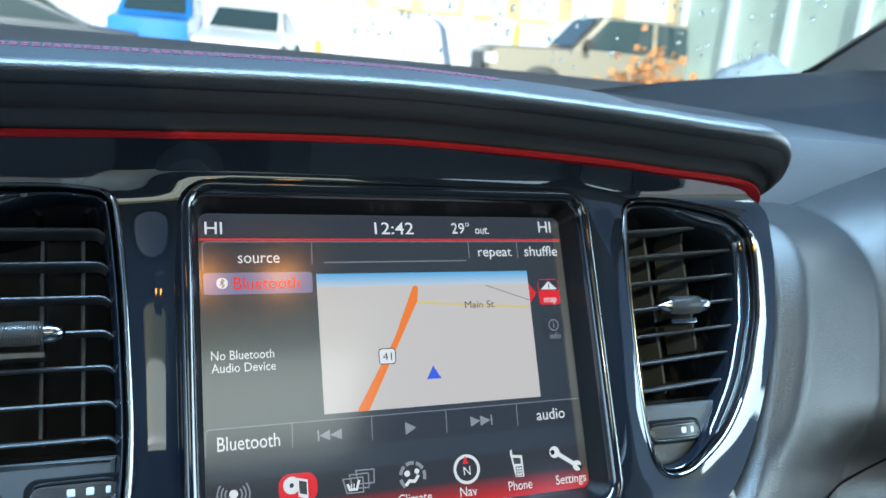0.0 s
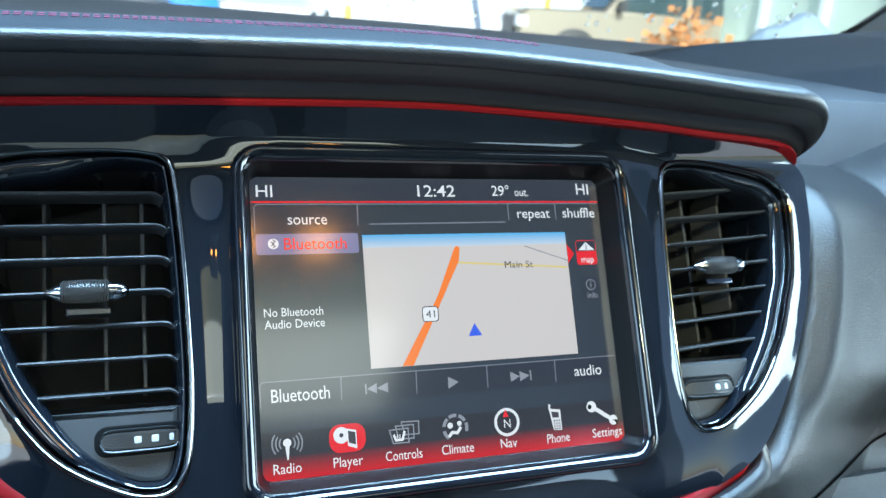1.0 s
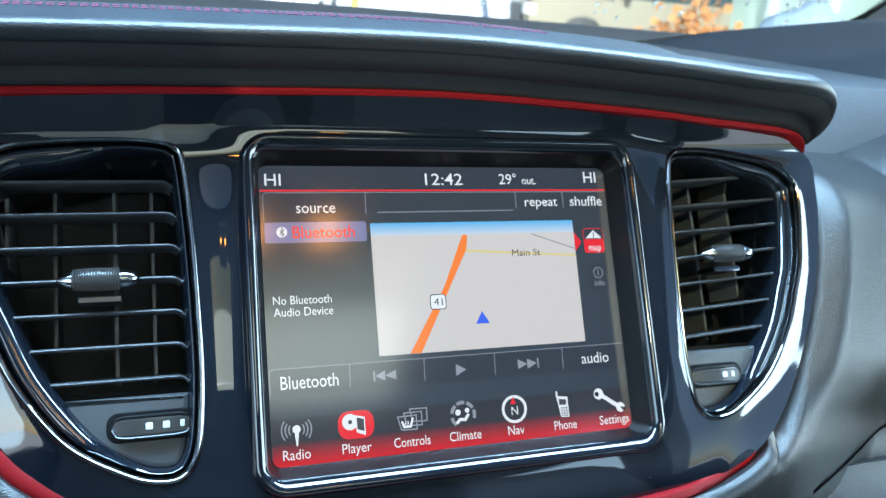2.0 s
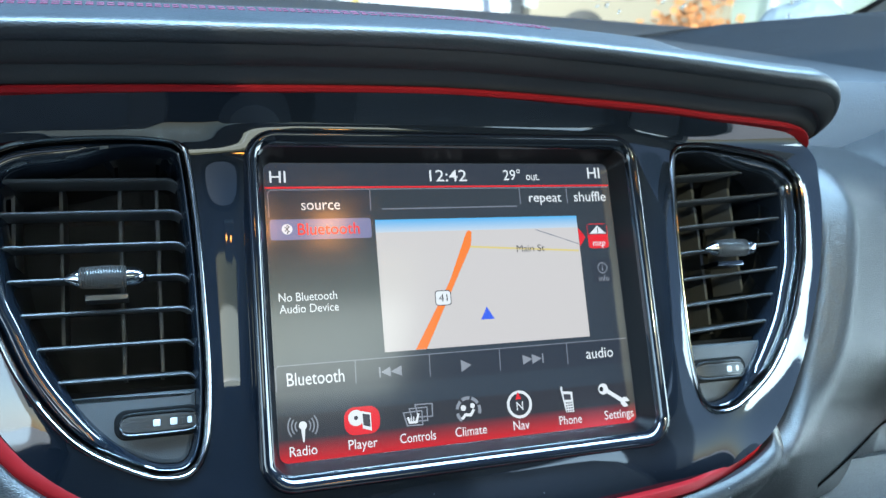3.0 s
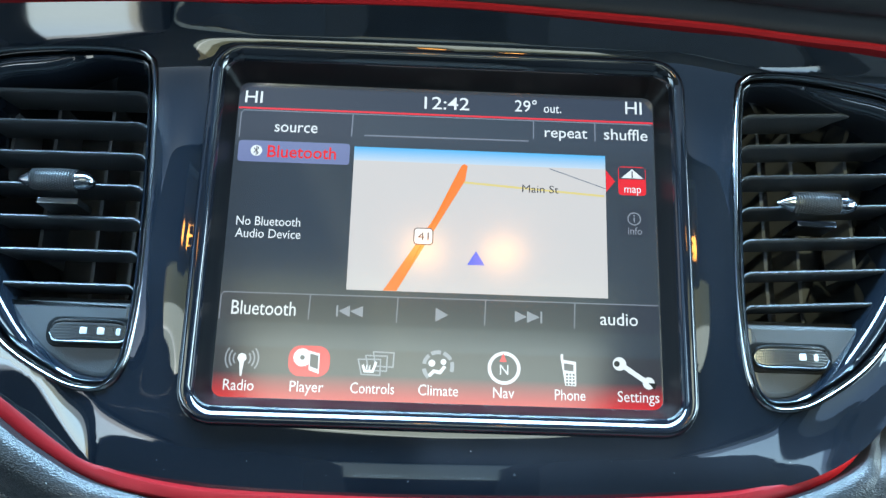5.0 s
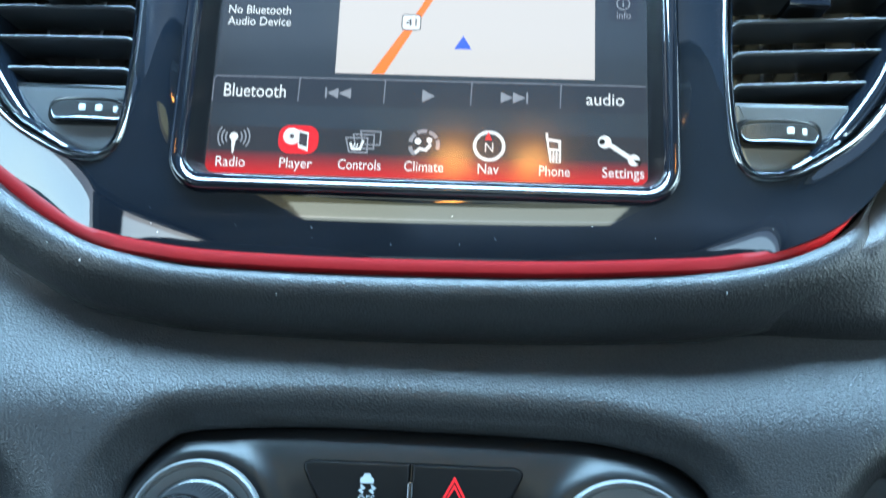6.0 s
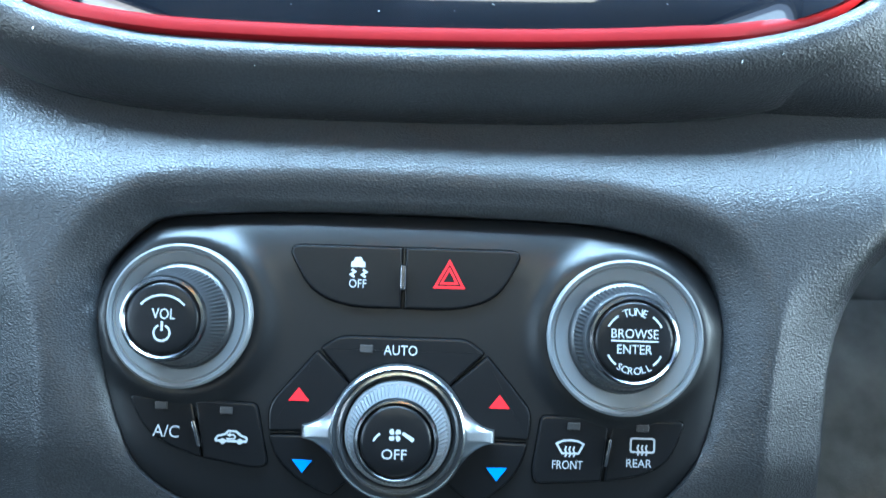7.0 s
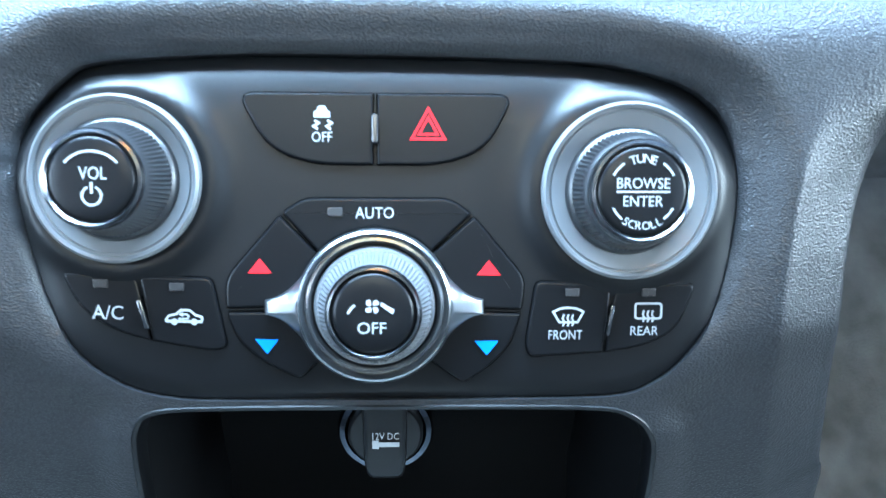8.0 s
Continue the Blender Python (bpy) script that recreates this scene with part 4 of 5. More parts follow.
# hazard and stability buttons
b1 = button("stability_button", corner([(-0.4, -168.6, 0.6), (-0.4, -189.2, 0.6), (-18, -189.2, 9), (-31, -184.5, 9), (-39.6, -168.6, 5)]), "stability-off button with white symbol", round_=False)
b2 = button("hazard_button", corner([(1.0, -168.6, 0.6), (41.2, -168.6, 5), (33, -184.5, 9), (20, -189.2, 9), (1.0, -189.2, 0.6)]), "hazard light button with red triangle", round_=False)
part("divider", slab(rrect(0.3, -178.8, 1.0, 4.4, 0.9), -0.4, 4, 0.5), CHROME, climate, "small bright divider")
part("symbol", letters([("OFF", -15.2, -181.2, 2.9, 5.9, 0)], 1.5), WHITE_INK, b1)
part("symbol", flat([[(-17.6, -175.6), (-12.8, -175.6), (-12.8, -173.9), (-13.6, -173.6), (-14.2, -172.2), (-16.2, -172.2), (-16.8, -173.6), (-17.6, -173.9)]] + stroke([(-17.4, -176.4), (-16.2, -177.2), (-17.6, -178.2), (-16.4, -179.0)], 0.75) + stroke([(-13.6, -176.4), (-12.4, -177.2), (-13.8, -178.2), (-12.6, -179.0)], 0.75), 1.5, 0.1), WHITE_INK, b1)
tri = lambda s: [(15.9, -178.6 + 6.2 * s), (15.9 - 5.2 * s, -178.6 - 3.2 * s), (15.9 + 5.2 * s, -178.6 - 3.2 * s)]
part("symbol", flat(stroke(tri(0.93), 0.8, True) + stroke(tri(0.52), 0.7, True), 1.5, 0.1), RED_INK, b2)

# temperature cluster round the fan knob
fx, fz = FANC
ringpt = lambda a, r=23.4: (fx + r * math.cos(radians(a)), fz + r * math.sin(radians(a)))
b = button("auto_button", corner([(-27.0, -203.4, 1.2), (-20.5, -199.2, 3), (22.5, -199.2, 3), (28.8, -203.6, 1.2)] + [(*ringpt(a), 0.6) for a in (44, 58, 72, 90, 108, 122, 136)]), "automatic climate button", round_=False)
part("symbol", letters([("AUTO", 0.1, -203.4, 3.3, 11.4, 0)], 1.5), WHITE_INK, b)
part("indicator", slab(rrect(-11.5, -203.2, 2.2, 1.3, 0.3), 1.2, 3, 0.2), LED_OFF, b)
bl = button("warmer_button", corner([(-28.0, -204.4, 1)] + [(*ringpt(a), 0.5) for a in (138, 150, 160, 168)] + [(-28, -231.4, 1), (-43.6, -231.8, 1), (-43.8, -223, 4)]), "temperature-up button with red arrow", round_=False)
br = button("warmer_button", corner([(29.8, -204.6, 1), (45.2, -223, 4), (44.2, -232.4, 1), (30, -232, 1)] + [(*ringpt(a), 0.5) for a in (12, 20, 30, 42)]), "temperature-up button with red arrow", round_=False)
cl = button("cooler_button", corner([(-43.4, -233.2, 1), (-28, -233.0, 1)] + [(*ringpt(a), 0.5) for a in (192, 202, 214, 226)] + [(-22.5, -253.6, 1.2), (-33, -248.6, 6), (-41, -241, 5)]), "temperature-down button with blue arrow", round_=False)
cr = button("cooler_button", corner([(30, -233.4, 1), (44.0, -233.8, 1), (41, -243.5, 5), (35, -250, 4), (27, -255.4, 1.2)] + [(*ringpt(a), 0.5) for a in (-46, -34, -22, -12)]), "temperature-down button with blue arrow", round_=False)
for ob_, p, m_ in ((bl, [(-33.8, -216.9), (-37.3, -221.4), (-30.2, -221.4)], RED_INK), (br, [(34.2, -217.4), (30.6, -222.0), (37.8, -222.0)], RED_INK),
                   (cl, [(-35.5, -241.2), (-28.6, -241.4), (-32, -245.8)], BLUE_INK), (cr, [(30.2, -242.1), (37.4, -242.1), (33.9, -246.6)], BLUE_INK)):
    part("symbol", flat([p], 1.5, 0.1), m_, ob_)

# lower left and right pairs
l1 = button("cooling_button", corner([(-91.2, -221.4, 2), (-69.9, -222.2, 0.6), (-66.4, -241.2, 0.6), (-76, -238.6, 8), (-86, -232, 8)]), "cooling button", round_=False)
l2 = button("recirculation_button", corner([(-68.9, -222.2, 0.6), (-48, -222.9, 2.2), (-43.8, -243.6, 3), (-48, -244.8, 3), (-65.4, -241.6, 0.6)]), "recirculation button", round_=False)
part("divider", slab(V2([(-69.4, -229.2), (-68.2, -229.0), (-65.9, -237.6), (-67.3, -237.6)]), -0.2, 3, 0.3), CHROME, climate, "small bright divider")
part("symbol", letters([("A/C", -78.2, -232.9, 4.1, 9, -2)], 1.5), WHITE_INK, l1)
part("symbol", flat(stroke([(-61.6, -235.4), (-60.6, -234), (-58.4, -233.5), (-57, -232.3), (-54.4, -232.4), (-52.8, -233.8), (-51, -234.4), (-50.8, -235.5)], 0.7) + stroke([(-61.6, -235.6), (-50.8, -235.8)], 0.8) + [disc(-59, -235.8, 1.0, 12), disc(-53.2, -235.9, 1.0, 12)] + stroke([(-57.8, -234.9), (-55.2, -234.9), (-54.7, -234.3), (-55.2, -233.6), (-56.6, -233.6)], 0.5) + [[(-56.4, -232.8), (-56.4, -234.4), (-57.7, -233.6)]], 1.5, 0.1), WHITE_INK, l2)
r1 = button("front_defrost_button", corner([(48.6, -224.0, 2), (71.6, -224.6, 0.6), (69.4, -245.8, 0.6), (47, -247.2, 2), (45.8, -243, 2)]), "front demister button", round_=False)
r2 = button("rear_defrost_button", corner([(72.8, -224.6, 0.6), (97.6, -224.8, 2.6), (92, -239, 8), (82, -244, 6), (70.6, -245.6, 0.6)]), "rear demister button", round_=False)
part("divider", slab(V2([(71.3, -231.0), (72.4, -231.0), (71.0, -240.2), (69.8, -240.2)]), -0.2, 3, 0.3), CHROME, climate, "small bright divider")
part("symbol", letters([("FRONT", 57.8, -240.3, 2.9, 10.4, 0)], 1.5), WHITE_INK, r1)
part("symbol", letters([("REAR", 82.0, -239.1, 2.8, 8.6, 0)], 1.5), WHITE_INK, r2)
waves = lambda cx, cz: [q for dx in (-1.4, 0, 1.4) for q in stroke([(cx + dx - 0.2, cz - 2.2), (cx + dx + 0.3, cz - 1), (cx + dx - 0.3, cz + 0.2), (cx + dx + 0.1, cz + 1.4)], 0.55)]
part("symbol", flat(stroke([(53.9, -233.2), (56, -232.2), (58.5, -231.9), (61, -232.2), (63.1, -233.2), (61.4, -236.4), (55.8, -236.4)], 0.65, True) + waves(58.5, -235.4), 1.5, 0.1), WHITE_INK, r1)
part("symbol", flat(stroke([tuple(p) for p in rrect(83, -233, 4, 2.3, 0.7, 2)], 0.65, True) + waves(83, -234.2), 1.5, 0.1), WHITE_INK, r2)
for x, z, o in ((-80, -224.3, l1), (-58, -225.4, l2), (59.6, -227.2, r1), (82.9, -227.2, r2)):
    part("indicator", slab(rrect(x, z, 2.1, 1.2, 0.3), 1.1, 3, 0.2), LED_OFF, o)


def knob(name, c, R, label, foot, tip_r, tip_y):
    cx, cz = c
    k = part("knob_dish", lathe(cx, cz, [(R + 0.9, 3), (R + 0.9, -2.2), (R + 0.2, -3.2), (R - 0.6, -2.6), (R - 1.0, -1.9), (R - 1.5, -1.8), (R - 1.8, -2.2)] + [(R - 1.8 - (R - foot - 1.8) * s, -2.2 + 1.9 * s) for s in (0.3, 0.6, 0.9, 1.0)], cap=False), DIAL, climate, "satin grey dish with a fine edge")
    part("edge_ring", lathe(cx, cz, [(R + 0.95, -1.6), (R + 1.0, -2.8), (R + 0.2, -3.6), (R - 0.8, -3.0), (R - 1.1, -1.4)], cap=False), DIAL, k)
    body = part(name, lathe(cx, cz, [(foot, 4), (foot, 0), (foot - 0.4, -1.5), (foot - 0.9, -2.2), (foot - 1.4, -2.6), (foot - 2.4, -8), (foot - 3.2, -11), (tip_r + 2.2, tip_y + 4), (tip_r + 1.9, tip_y + 2.2)], n=150, teeth=(4, 6, 75, 0.55), cap=False), KNURL, climate, label)
    part("bright_ring", lathe(cx, cz, [(tip_r + 2.0, tip_y + 2.6), (tip_r + 2.1, tip_y + 1.2), (tip_r + 1.6, tip_y + 0.1), (tip_r + 0.8, tip_y - 0.2), (tip_r + 0.2, tip_y + 0.4), (tip_r + 0.1, tip_y + 1.6)], cap=False), CHROME, body, "polished ring")
    cap = part("cap", lathe(cx, cz, [(tip_r, tip_y + 2), (tip_r, tip_y + 0.8), (tip_r - 0.5, tip_y + 0.2), (tip_r - 1.4, tip_y - 0.1), (tip_r * 0.6, tip_y - 0.15), (0.05, tip_y - 0.2)]), BUTTON, body, "black push cap with white marking")
    return cap


vc = knob("volume_knob", VOLC, 23.2, "volume knob", 18.0, 11.6, -20)
tc_ = knob("tuning_knob", TUNC, 25.2, "tuning knob", 19.0, 12.8, -15.5)
y = -20.35
part("marking", letters([("VOL", -73.4, -192.2, 3.3, 7.3, 0)], y), WHITE_INK, vc)
part("marking", flat(stroke(arc(-73.8, -198.2, 2.5, 115, 425, 20), 0.6) + stroke([(-73.8, -194.6), (-73.8, -197.6)], 0.7) + stroke(arc(-73.8, -195.6, 9.2, 42, 138, 18), 0.6), y, 0.1), WHITE_INK, vc)
tx, tz = TUNC
y = -15.85
arcs = stroke(arc(tx, tz, 9.6, 28, 55, 8), 0.6) + stroke(arc(tx, tz, 9.6, 125, 152, 8), 0.6) + stroke(arc(tx, tz, 9.6, 208, 232, 8), 0.6) + stroke(arc(tx, tz, 9.6, 308, 332, 8), 0.6) + stroke([(tx - 7.6, tz), (tx + 7.6, tz)], 0.5)
part("marking", flat(arcs, y, 0.1), WHITE_INK, tc_)
part("marking", letters([("BROWSE", tx, tz + 2.4, 2.9, 15, 0), ("ENTER", tx, tz - 2.6, 2.9, 11.2, 0)] + [(ch, tx + 9.3 * math.cos(radians(90 - a)), tz + 9.3 * math.sin(radians(90 - a)), 2.4, 0, -a) for ch, a in zip("TUNE", (-19, -6.5, 7, 19))]
                        + [(ch, tx + 9.5 * math.sin(radians(a)), tz - 9.5 * math.cos(radians(a)), 2.2, 0, a) for ch, a in zip("SCROLL", (-30, -19, -7, 6, 18, 29))], y), WHITE_INK, tc_)

# fan knob with its winged ring
def wing_radius(a):
    """The ring's outline: a circle that runs out into two blunt wings."""
    d = abs((a + 90) % 180 - 90)
    t = math.tan(radians(d))
    if t < 2.3 / 32.5:
        return 32.5 / math.cos(radians(d))
    lo, hi = 23.4, 34.0
    if t * 21.3 > 9.9:
        return 23.4
    for _ in range(30):
        m = (lo + hi) / 2
        u = m * math.cos(radians(d))
        half = 2.3 + 7.4 * max(0.0, (32.5 - u) / 11.2) ** 1.9
        lo, hi = (m, hi) if u < 32.5 and m * math.sin(radians(d)) < half else (lo, m)
    return max(23.4, lo)


TURN = [1.25 * k for k in range(288)]
wing = [Vector((fx + wing_radius(a) * math.cos(radians(a)), fz - 0.4 + wing_radius(a) * math.sin(radians(a)))) for a in TURN]
circ = [Vector((fx + 22.0 * math.cos(radians(a)), fz + 22.0 * math.sin(radians(a)))) for a in TURN]
fan_ring = part("winged_ring", ring_band(wing, circ, [(0, 3), (0.0, 0.4), (0.05, -0.5), (0.14, -1.0), (0.45, -1.9), (0.75, -2.9), (0.9, -3.3), (1, -2.8)]), SATIN_CHROME, climate, "satin ring with two blunt wings")
part("groove", lathe(fx, fz, [(22.6, -3.1), (21.9, -3.6), (21.2, -2.6), (20.4, -1.2), (19.6, -1.4), (18.8, -0.8), (18.2, 1)], n=96, cap=False), RING_GREY, fan_ring, "dark polished groove")
fan = part("fan_knob", lathe(fx, fz, [(17.9, 3), (17.9, -1), (17.6, -2.2), (17.2, -2.8), (16.8, -3.0), (15.2, -8), (14.4, -9.6), (13.6, -10.8), (13.4, -12)], n=150, teeth=(4, 6, 75, 0.5), cap=False), KNOB_GREY, climate, "fan speed knob with knurled cone")
part("bright_ring", lathe(fx, fz, [(13.6, -11), (13.7, -13.2), (13.0, -14.6), (12.4, -14.8), (11.9, -14.2), (11.8, -13)], cap=False), CHROME, fan, "polished ring")
fc = part("cap", lathe(fx, fz, [(11.7, -12.5), (11.7, -13.8), (11.2, -14.5), (10.2, -14.8), (6, -14.9), (0.05, -14.95)]), BUTTON, fan, "black push cap with white marking")
part("marking", letters([("OFF", fx - 0.4, fz - 3.9, 3.2, 8, 0)], -15.1), WHITE_INK, fc)
fan_blades = [arc(fx - 0.3 + 1.35 * math.cos(radians(a)), fz + 2.2 + 1.35 * math.sin(radians(a)), 0.9, a - 60, a + 190, 12) for a in (40, 130, 220, 310)]
part("marking", flat(fan_blades + stroke(arc(fx - 0.4, fz - 3.4, 7.6, 128, 152, 6), 0.7) + [[(fx + 2.2, fz + 3.4), (fx + 6.0, fz + 1.2), (fx + 5.4, fz + 0.0), (fx + 2.0, fz + 2.4)]], -15.1, 0.1), WHITE_INK, fc)

# ---- storage cubby and power socket ----
cubby = thing("storage_cubby", (6, 20, -400), "open dark storage cubby below the climate panel", "cubby", kind="structure")
part("lip", ring_band(offset(CUBBY, 1.2), offset(CUBBY, -1.6), [(0, 6), (0, 2.6), (0.4, 1.6), (0.8, 2.0), (1, 4), (1, 12)]), PLASTIC, cubby, "rounded rim")
part("cavity", loft([at_y(offset(CUBBY, -1.4), 6), at_y(offset(CUBBY, -5), 95)], False, True), CAVITY, cubby, "moulded cavity coloured near-black")
sock = thing("power_socket", (2, 70, -290), "round power socket with a black flap marked 12V DC", "power socket")
part("socket_ring", lathe(2.6, -281.5, [(16.8, 92), (16.8, 32), (16.0, 29.6), (14.2, 29.2), (13.4, 31), (13.2, 40)], cap=False), DARK_CHROME, sock, "dark metal socket rim")
flap = part("flap", slab(corner([(-5.2, -260), (10.2, -260), (9.8, -290, 2), (8.6, -298, 3), (-3.4, -298, 3), (-4.8, -290, 2)], 2), 21, 30, 1.4), PLASTIC, sock, "black flap")
part("cover", lathe(2.6, -281.5, [(13.2, 34), (13.0, 27), (12, 25.4), (0.05, 25)]), PLASTIC, sock, "round black cover")
part("marking", letters([("12V DC", 2.8, -280.2, 2.6, 9, 0)], 20.8), WHITE_INK, flap)
part("marking", flat([rect(-1.6, -284.4, 7.4, -282.6), rect(-1.8, -285.2, 0.4, -281.8)], 20.8, 0.1), WHITE_INK, flap)


# ---- the car round it (metres in the world) ----
WORLD = Matrix()


def wthing(name, origin, label, category, group="", kind=""):
    return thing(name, Vector(origin) * 1000, label, category, group, kind, base=WORLD)


def wbox(items):
    return boxes([tuple(v * 1000 for v in it) for it in items])


def strip(rows):
    return loft([[Vector(p) * 1000 for p in r] for r in rows], closed=False)


Z0 = 1.0


def slab_up(loop, low, high):
    return loft([[(v.x, v.y, z) for v in l] for l, z in ((loop, high), (loop, low + 4), (offset(loop, -4), low))], True, True)


def lathe_up(cx, cy, profile, n=32):
    return loft([[(cx + r * math.cos(2 * math.pi * i / n), cy + r * math.sin(2 * math.pi * i / n), z) for i in range(n)] for r, z in profile], False, True)


# flat dash top up to the glass
top = wthing("dash_top", (0, 0.4, Z0 + 0.1), "dark dash top below the windshield", "dash top", kind="structure")
rows = []
for i in range(41):
    x = -0.72 + 1.44 * i / 40
    yb = 0.63 - 0.12 * (abs(x) / 0.7) ** 2.2
    row = []
    for k in range(9):
        t = k / 8
        row.append((x, 0.10 + (yb + 0.03 - 0.10) * t, Z0 + 0.096 + 0.012 * t - 0.05 * max(0, abs(x) - 0.45) * (1 - t)))
    row = [(x, 0.085, Z0 - 0.02), (x, 0.088, Z0 + 0.08)] + row
    rows.append(row)
part("pad", strip(rows), mat("dash_top_pad", (0.035, 0.037, 0.042), 0.6, grain=("noise", 900, 0.0003), vary=0.2), top)

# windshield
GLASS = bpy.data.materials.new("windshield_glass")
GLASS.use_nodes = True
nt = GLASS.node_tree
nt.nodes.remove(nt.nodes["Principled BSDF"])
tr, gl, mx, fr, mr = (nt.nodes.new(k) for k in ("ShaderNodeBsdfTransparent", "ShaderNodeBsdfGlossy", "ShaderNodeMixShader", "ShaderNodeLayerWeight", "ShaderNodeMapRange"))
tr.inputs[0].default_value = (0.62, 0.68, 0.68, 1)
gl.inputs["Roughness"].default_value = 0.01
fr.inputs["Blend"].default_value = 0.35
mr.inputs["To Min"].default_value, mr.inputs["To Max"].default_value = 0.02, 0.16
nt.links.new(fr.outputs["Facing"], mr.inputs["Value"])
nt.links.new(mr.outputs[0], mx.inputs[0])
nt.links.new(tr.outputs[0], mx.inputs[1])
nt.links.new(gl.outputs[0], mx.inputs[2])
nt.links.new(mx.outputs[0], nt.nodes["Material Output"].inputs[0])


def glass_point(x, t):
    """A point of the windshield: x across, t from its foot to the roof."""
    yb = 0.63 - 0.12 * (abs(x) / 0.7) ** 2.2
    xx = x * (1 - 0.18 * t)
    return Vector((xx, yb + (-0.38 - yb) * t - 0.05 * math.sin(math.pi * t) * 0, Z0 + 0.108 + 0.36 * t + 0.05 * math.sin(math.pi * t)))


shield = wthing("windshield", (0, 0.6, Z0 + 0.108), "car windshield with a few water drops", "windshield", kind="structure")
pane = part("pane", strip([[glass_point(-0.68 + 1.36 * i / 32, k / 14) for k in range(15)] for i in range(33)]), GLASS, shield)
# black edge band along the foot and the sides
for s in (-1, 1):
    part("edge_band", strip([[glass_point(s * q, k / 20) + Vector((0, -0.004, -0.002)) for q in (0.668 - 0.05 * max(0, 1 - k / 2) ** 2, 0.70)] for k in range(21)]), FRIT, shield)
DROP = mat("water_drop", (0.9, 0.95, 0.97), 0.02, spec=0.9)
DROP.node_tree.nodes["Principled BSDF"].inputs["Transmission Weight"].default_value = 1.0
DROP.node_tree.nodes["Principled BSDF"].inputs["IOR"].default_value = 1.33
rng = random.Random(7)
bm = bmesh.new()
for _ in range(260):
    x, t = rng.uniform(0.12, 0.62), rng.uniform(0.02, 0.5)
    p = glass_point(x, t) * 1000 + Vector((0, 4, 2))
    r = rng.uniform(1.2, 3.4)
    bmesh.ops.create_icosphere(bm, subdivisions=2, radius=1, matrix=Matrix.Translation(p) @ Matrix.Rotation(radians(-58), 4, "X") @ Matrix.Diagonal((r, r * rng.uniform(1, 1.6), r * 0.45, 1)))
part("water_drops", bm, DROP, shield, "scattered water drops", kind="stuff")

# pillars, roof, doors, floor: plain shell
for s, nm in ((1, "pillar_right"), (-1, "pillar_left")):
    p = wthing(nm, (s * 0.69, 0.3, Z0 + 0.1), "grey fabric windshield pillar trim", "pillar", kind="structure")
    rows = []
    for k in range(17):
        t = -0.12 + 1.12 * k / 16
        a = glass_point(s * 0.672, max(t, 0)) + Vector((0, 0, min(t, 0) * 0.4))
        rows.append([a + Vector((0, 0.01, -0.004)), a + Vector((s * 0.006, -0.012, -0.006)), a + Vector((s * 0.03, -0.05, -0.01)), a + Vector((s * 0.055, -0.085, -0.016)), a + Vector((s * 0.09, -0.09, -0.02))])
    part("trim", strip(rows), PILLAR, p)
roof = wthing("roof_lining", (0, -0.8, Z0 + 0.5), "dark grey fabric roof lining", "roof lining", kind="structure")
def lining(x, y):
    k = (-0.36 - y) / 1.5
    return (x, y, Z0 + 0.468 + 0.05 * math.sin(math.pi * min(1, max(0, k) / 0.8)) - 0.08 * (abs(x) / 0.6) ** 4 - 0.12 * max(0, (k - 0.75) * 4) ** 2)


for y0, y1, x0, x1 in ((-0.36, -0.62, -0.62, 0.62), (-0.62, -1.02, -0.62, -0.30), (-0.62, -1.02, 0.30, 0.62), (-1.02, -1.86, -0.62, 0.62)):
    part("lining", strip([[lining(x0 + (x1 - x0) * i / 16, y0 + (y1 - y0) * k / 8) for k in range(9)] for i in range(17)]), HEADLINER, roof)
# unseen sunroof, added for the warm reflection on display and fascia
BRONZE = GLASS.copy()
BRONZE.name = "bronze_roof_glass"
for node in BRONZE.node_tree.nodes:
    if node.type == "BSDF_TRANSPARENT":
        node.inputs[0].default_value = (0.22, 0.21, 0.135, 1)
sunroof = wthing("sunroof", (0, -0.82, Z0 + 0.52), "assumed bronze glass sunroof, out of view in the roof lining", "sunroof", kind="structure")
part("pane", strip([[Vector(lining(-0.31 + 0.62 * i / 8, -0.61 - 0.42 * k / 4)) + Vector((0, 0, 0.02)) for k in range(5)] for i in range(9)]), BRONZE, sunroof)
console = wthing("overhead_console", (0.04, -0.52, Z0 + 0.47), "grey overhead console with two lit map lamps", "overhead console")
part("housing", slab_up(rrect(40, -510, 95, 90, 30), 1466, 1500), HEADLINER, console)
for x in (-8, 90):
    part("map_lamp", lathe_up(x, -520, [(19, 1470), (19, 1463), (17, 1462), (0.05, 1461.5)]), LAMP, console, "warm lit lens")
for s, nm in ((1, "door_right"), (-1, "door_left")):
    d = wthing(nm, (s * 0.73, -0.4, Z0 - 0.7), "plain dark inner door", "door", kind="structure")
    part("inner_panel", wbox([(s * 0.72, s * 0.78, -1.9, 0.45, Z0 - 0.75, Z0 - 0.08)]), CABIN, d)
    part("upper_frame", wbox([(s * 0.62, s * 0.66, -1.9, -0.3, Z0 + 0.37, Z0 + 0.47), (s * 0.66, s * 0.72, -0.96, -0.80, Z0 - 0.10, Z0 + 0.40), (s * 0.66, s * 0.72, -1.9, -1.62, Z0 - 0.10, Z0 + 0.4), (s * 0.66, s * 0.72, -1.62, -0.96, Z0 - 0.10, Z0 + 0.08)]), CABIN, d)
back = wthing("seats_behind", (0, -1.2, Z0 - 0.7), "dark seat backs and rear cabin wall", "cabin wall", kind="structure")
part("rear_wall", wbox([(-0.72, 0.72, -1.95, -1.85, Z0 - 0.75, Z0 + 0.13)]), CABIN, back)
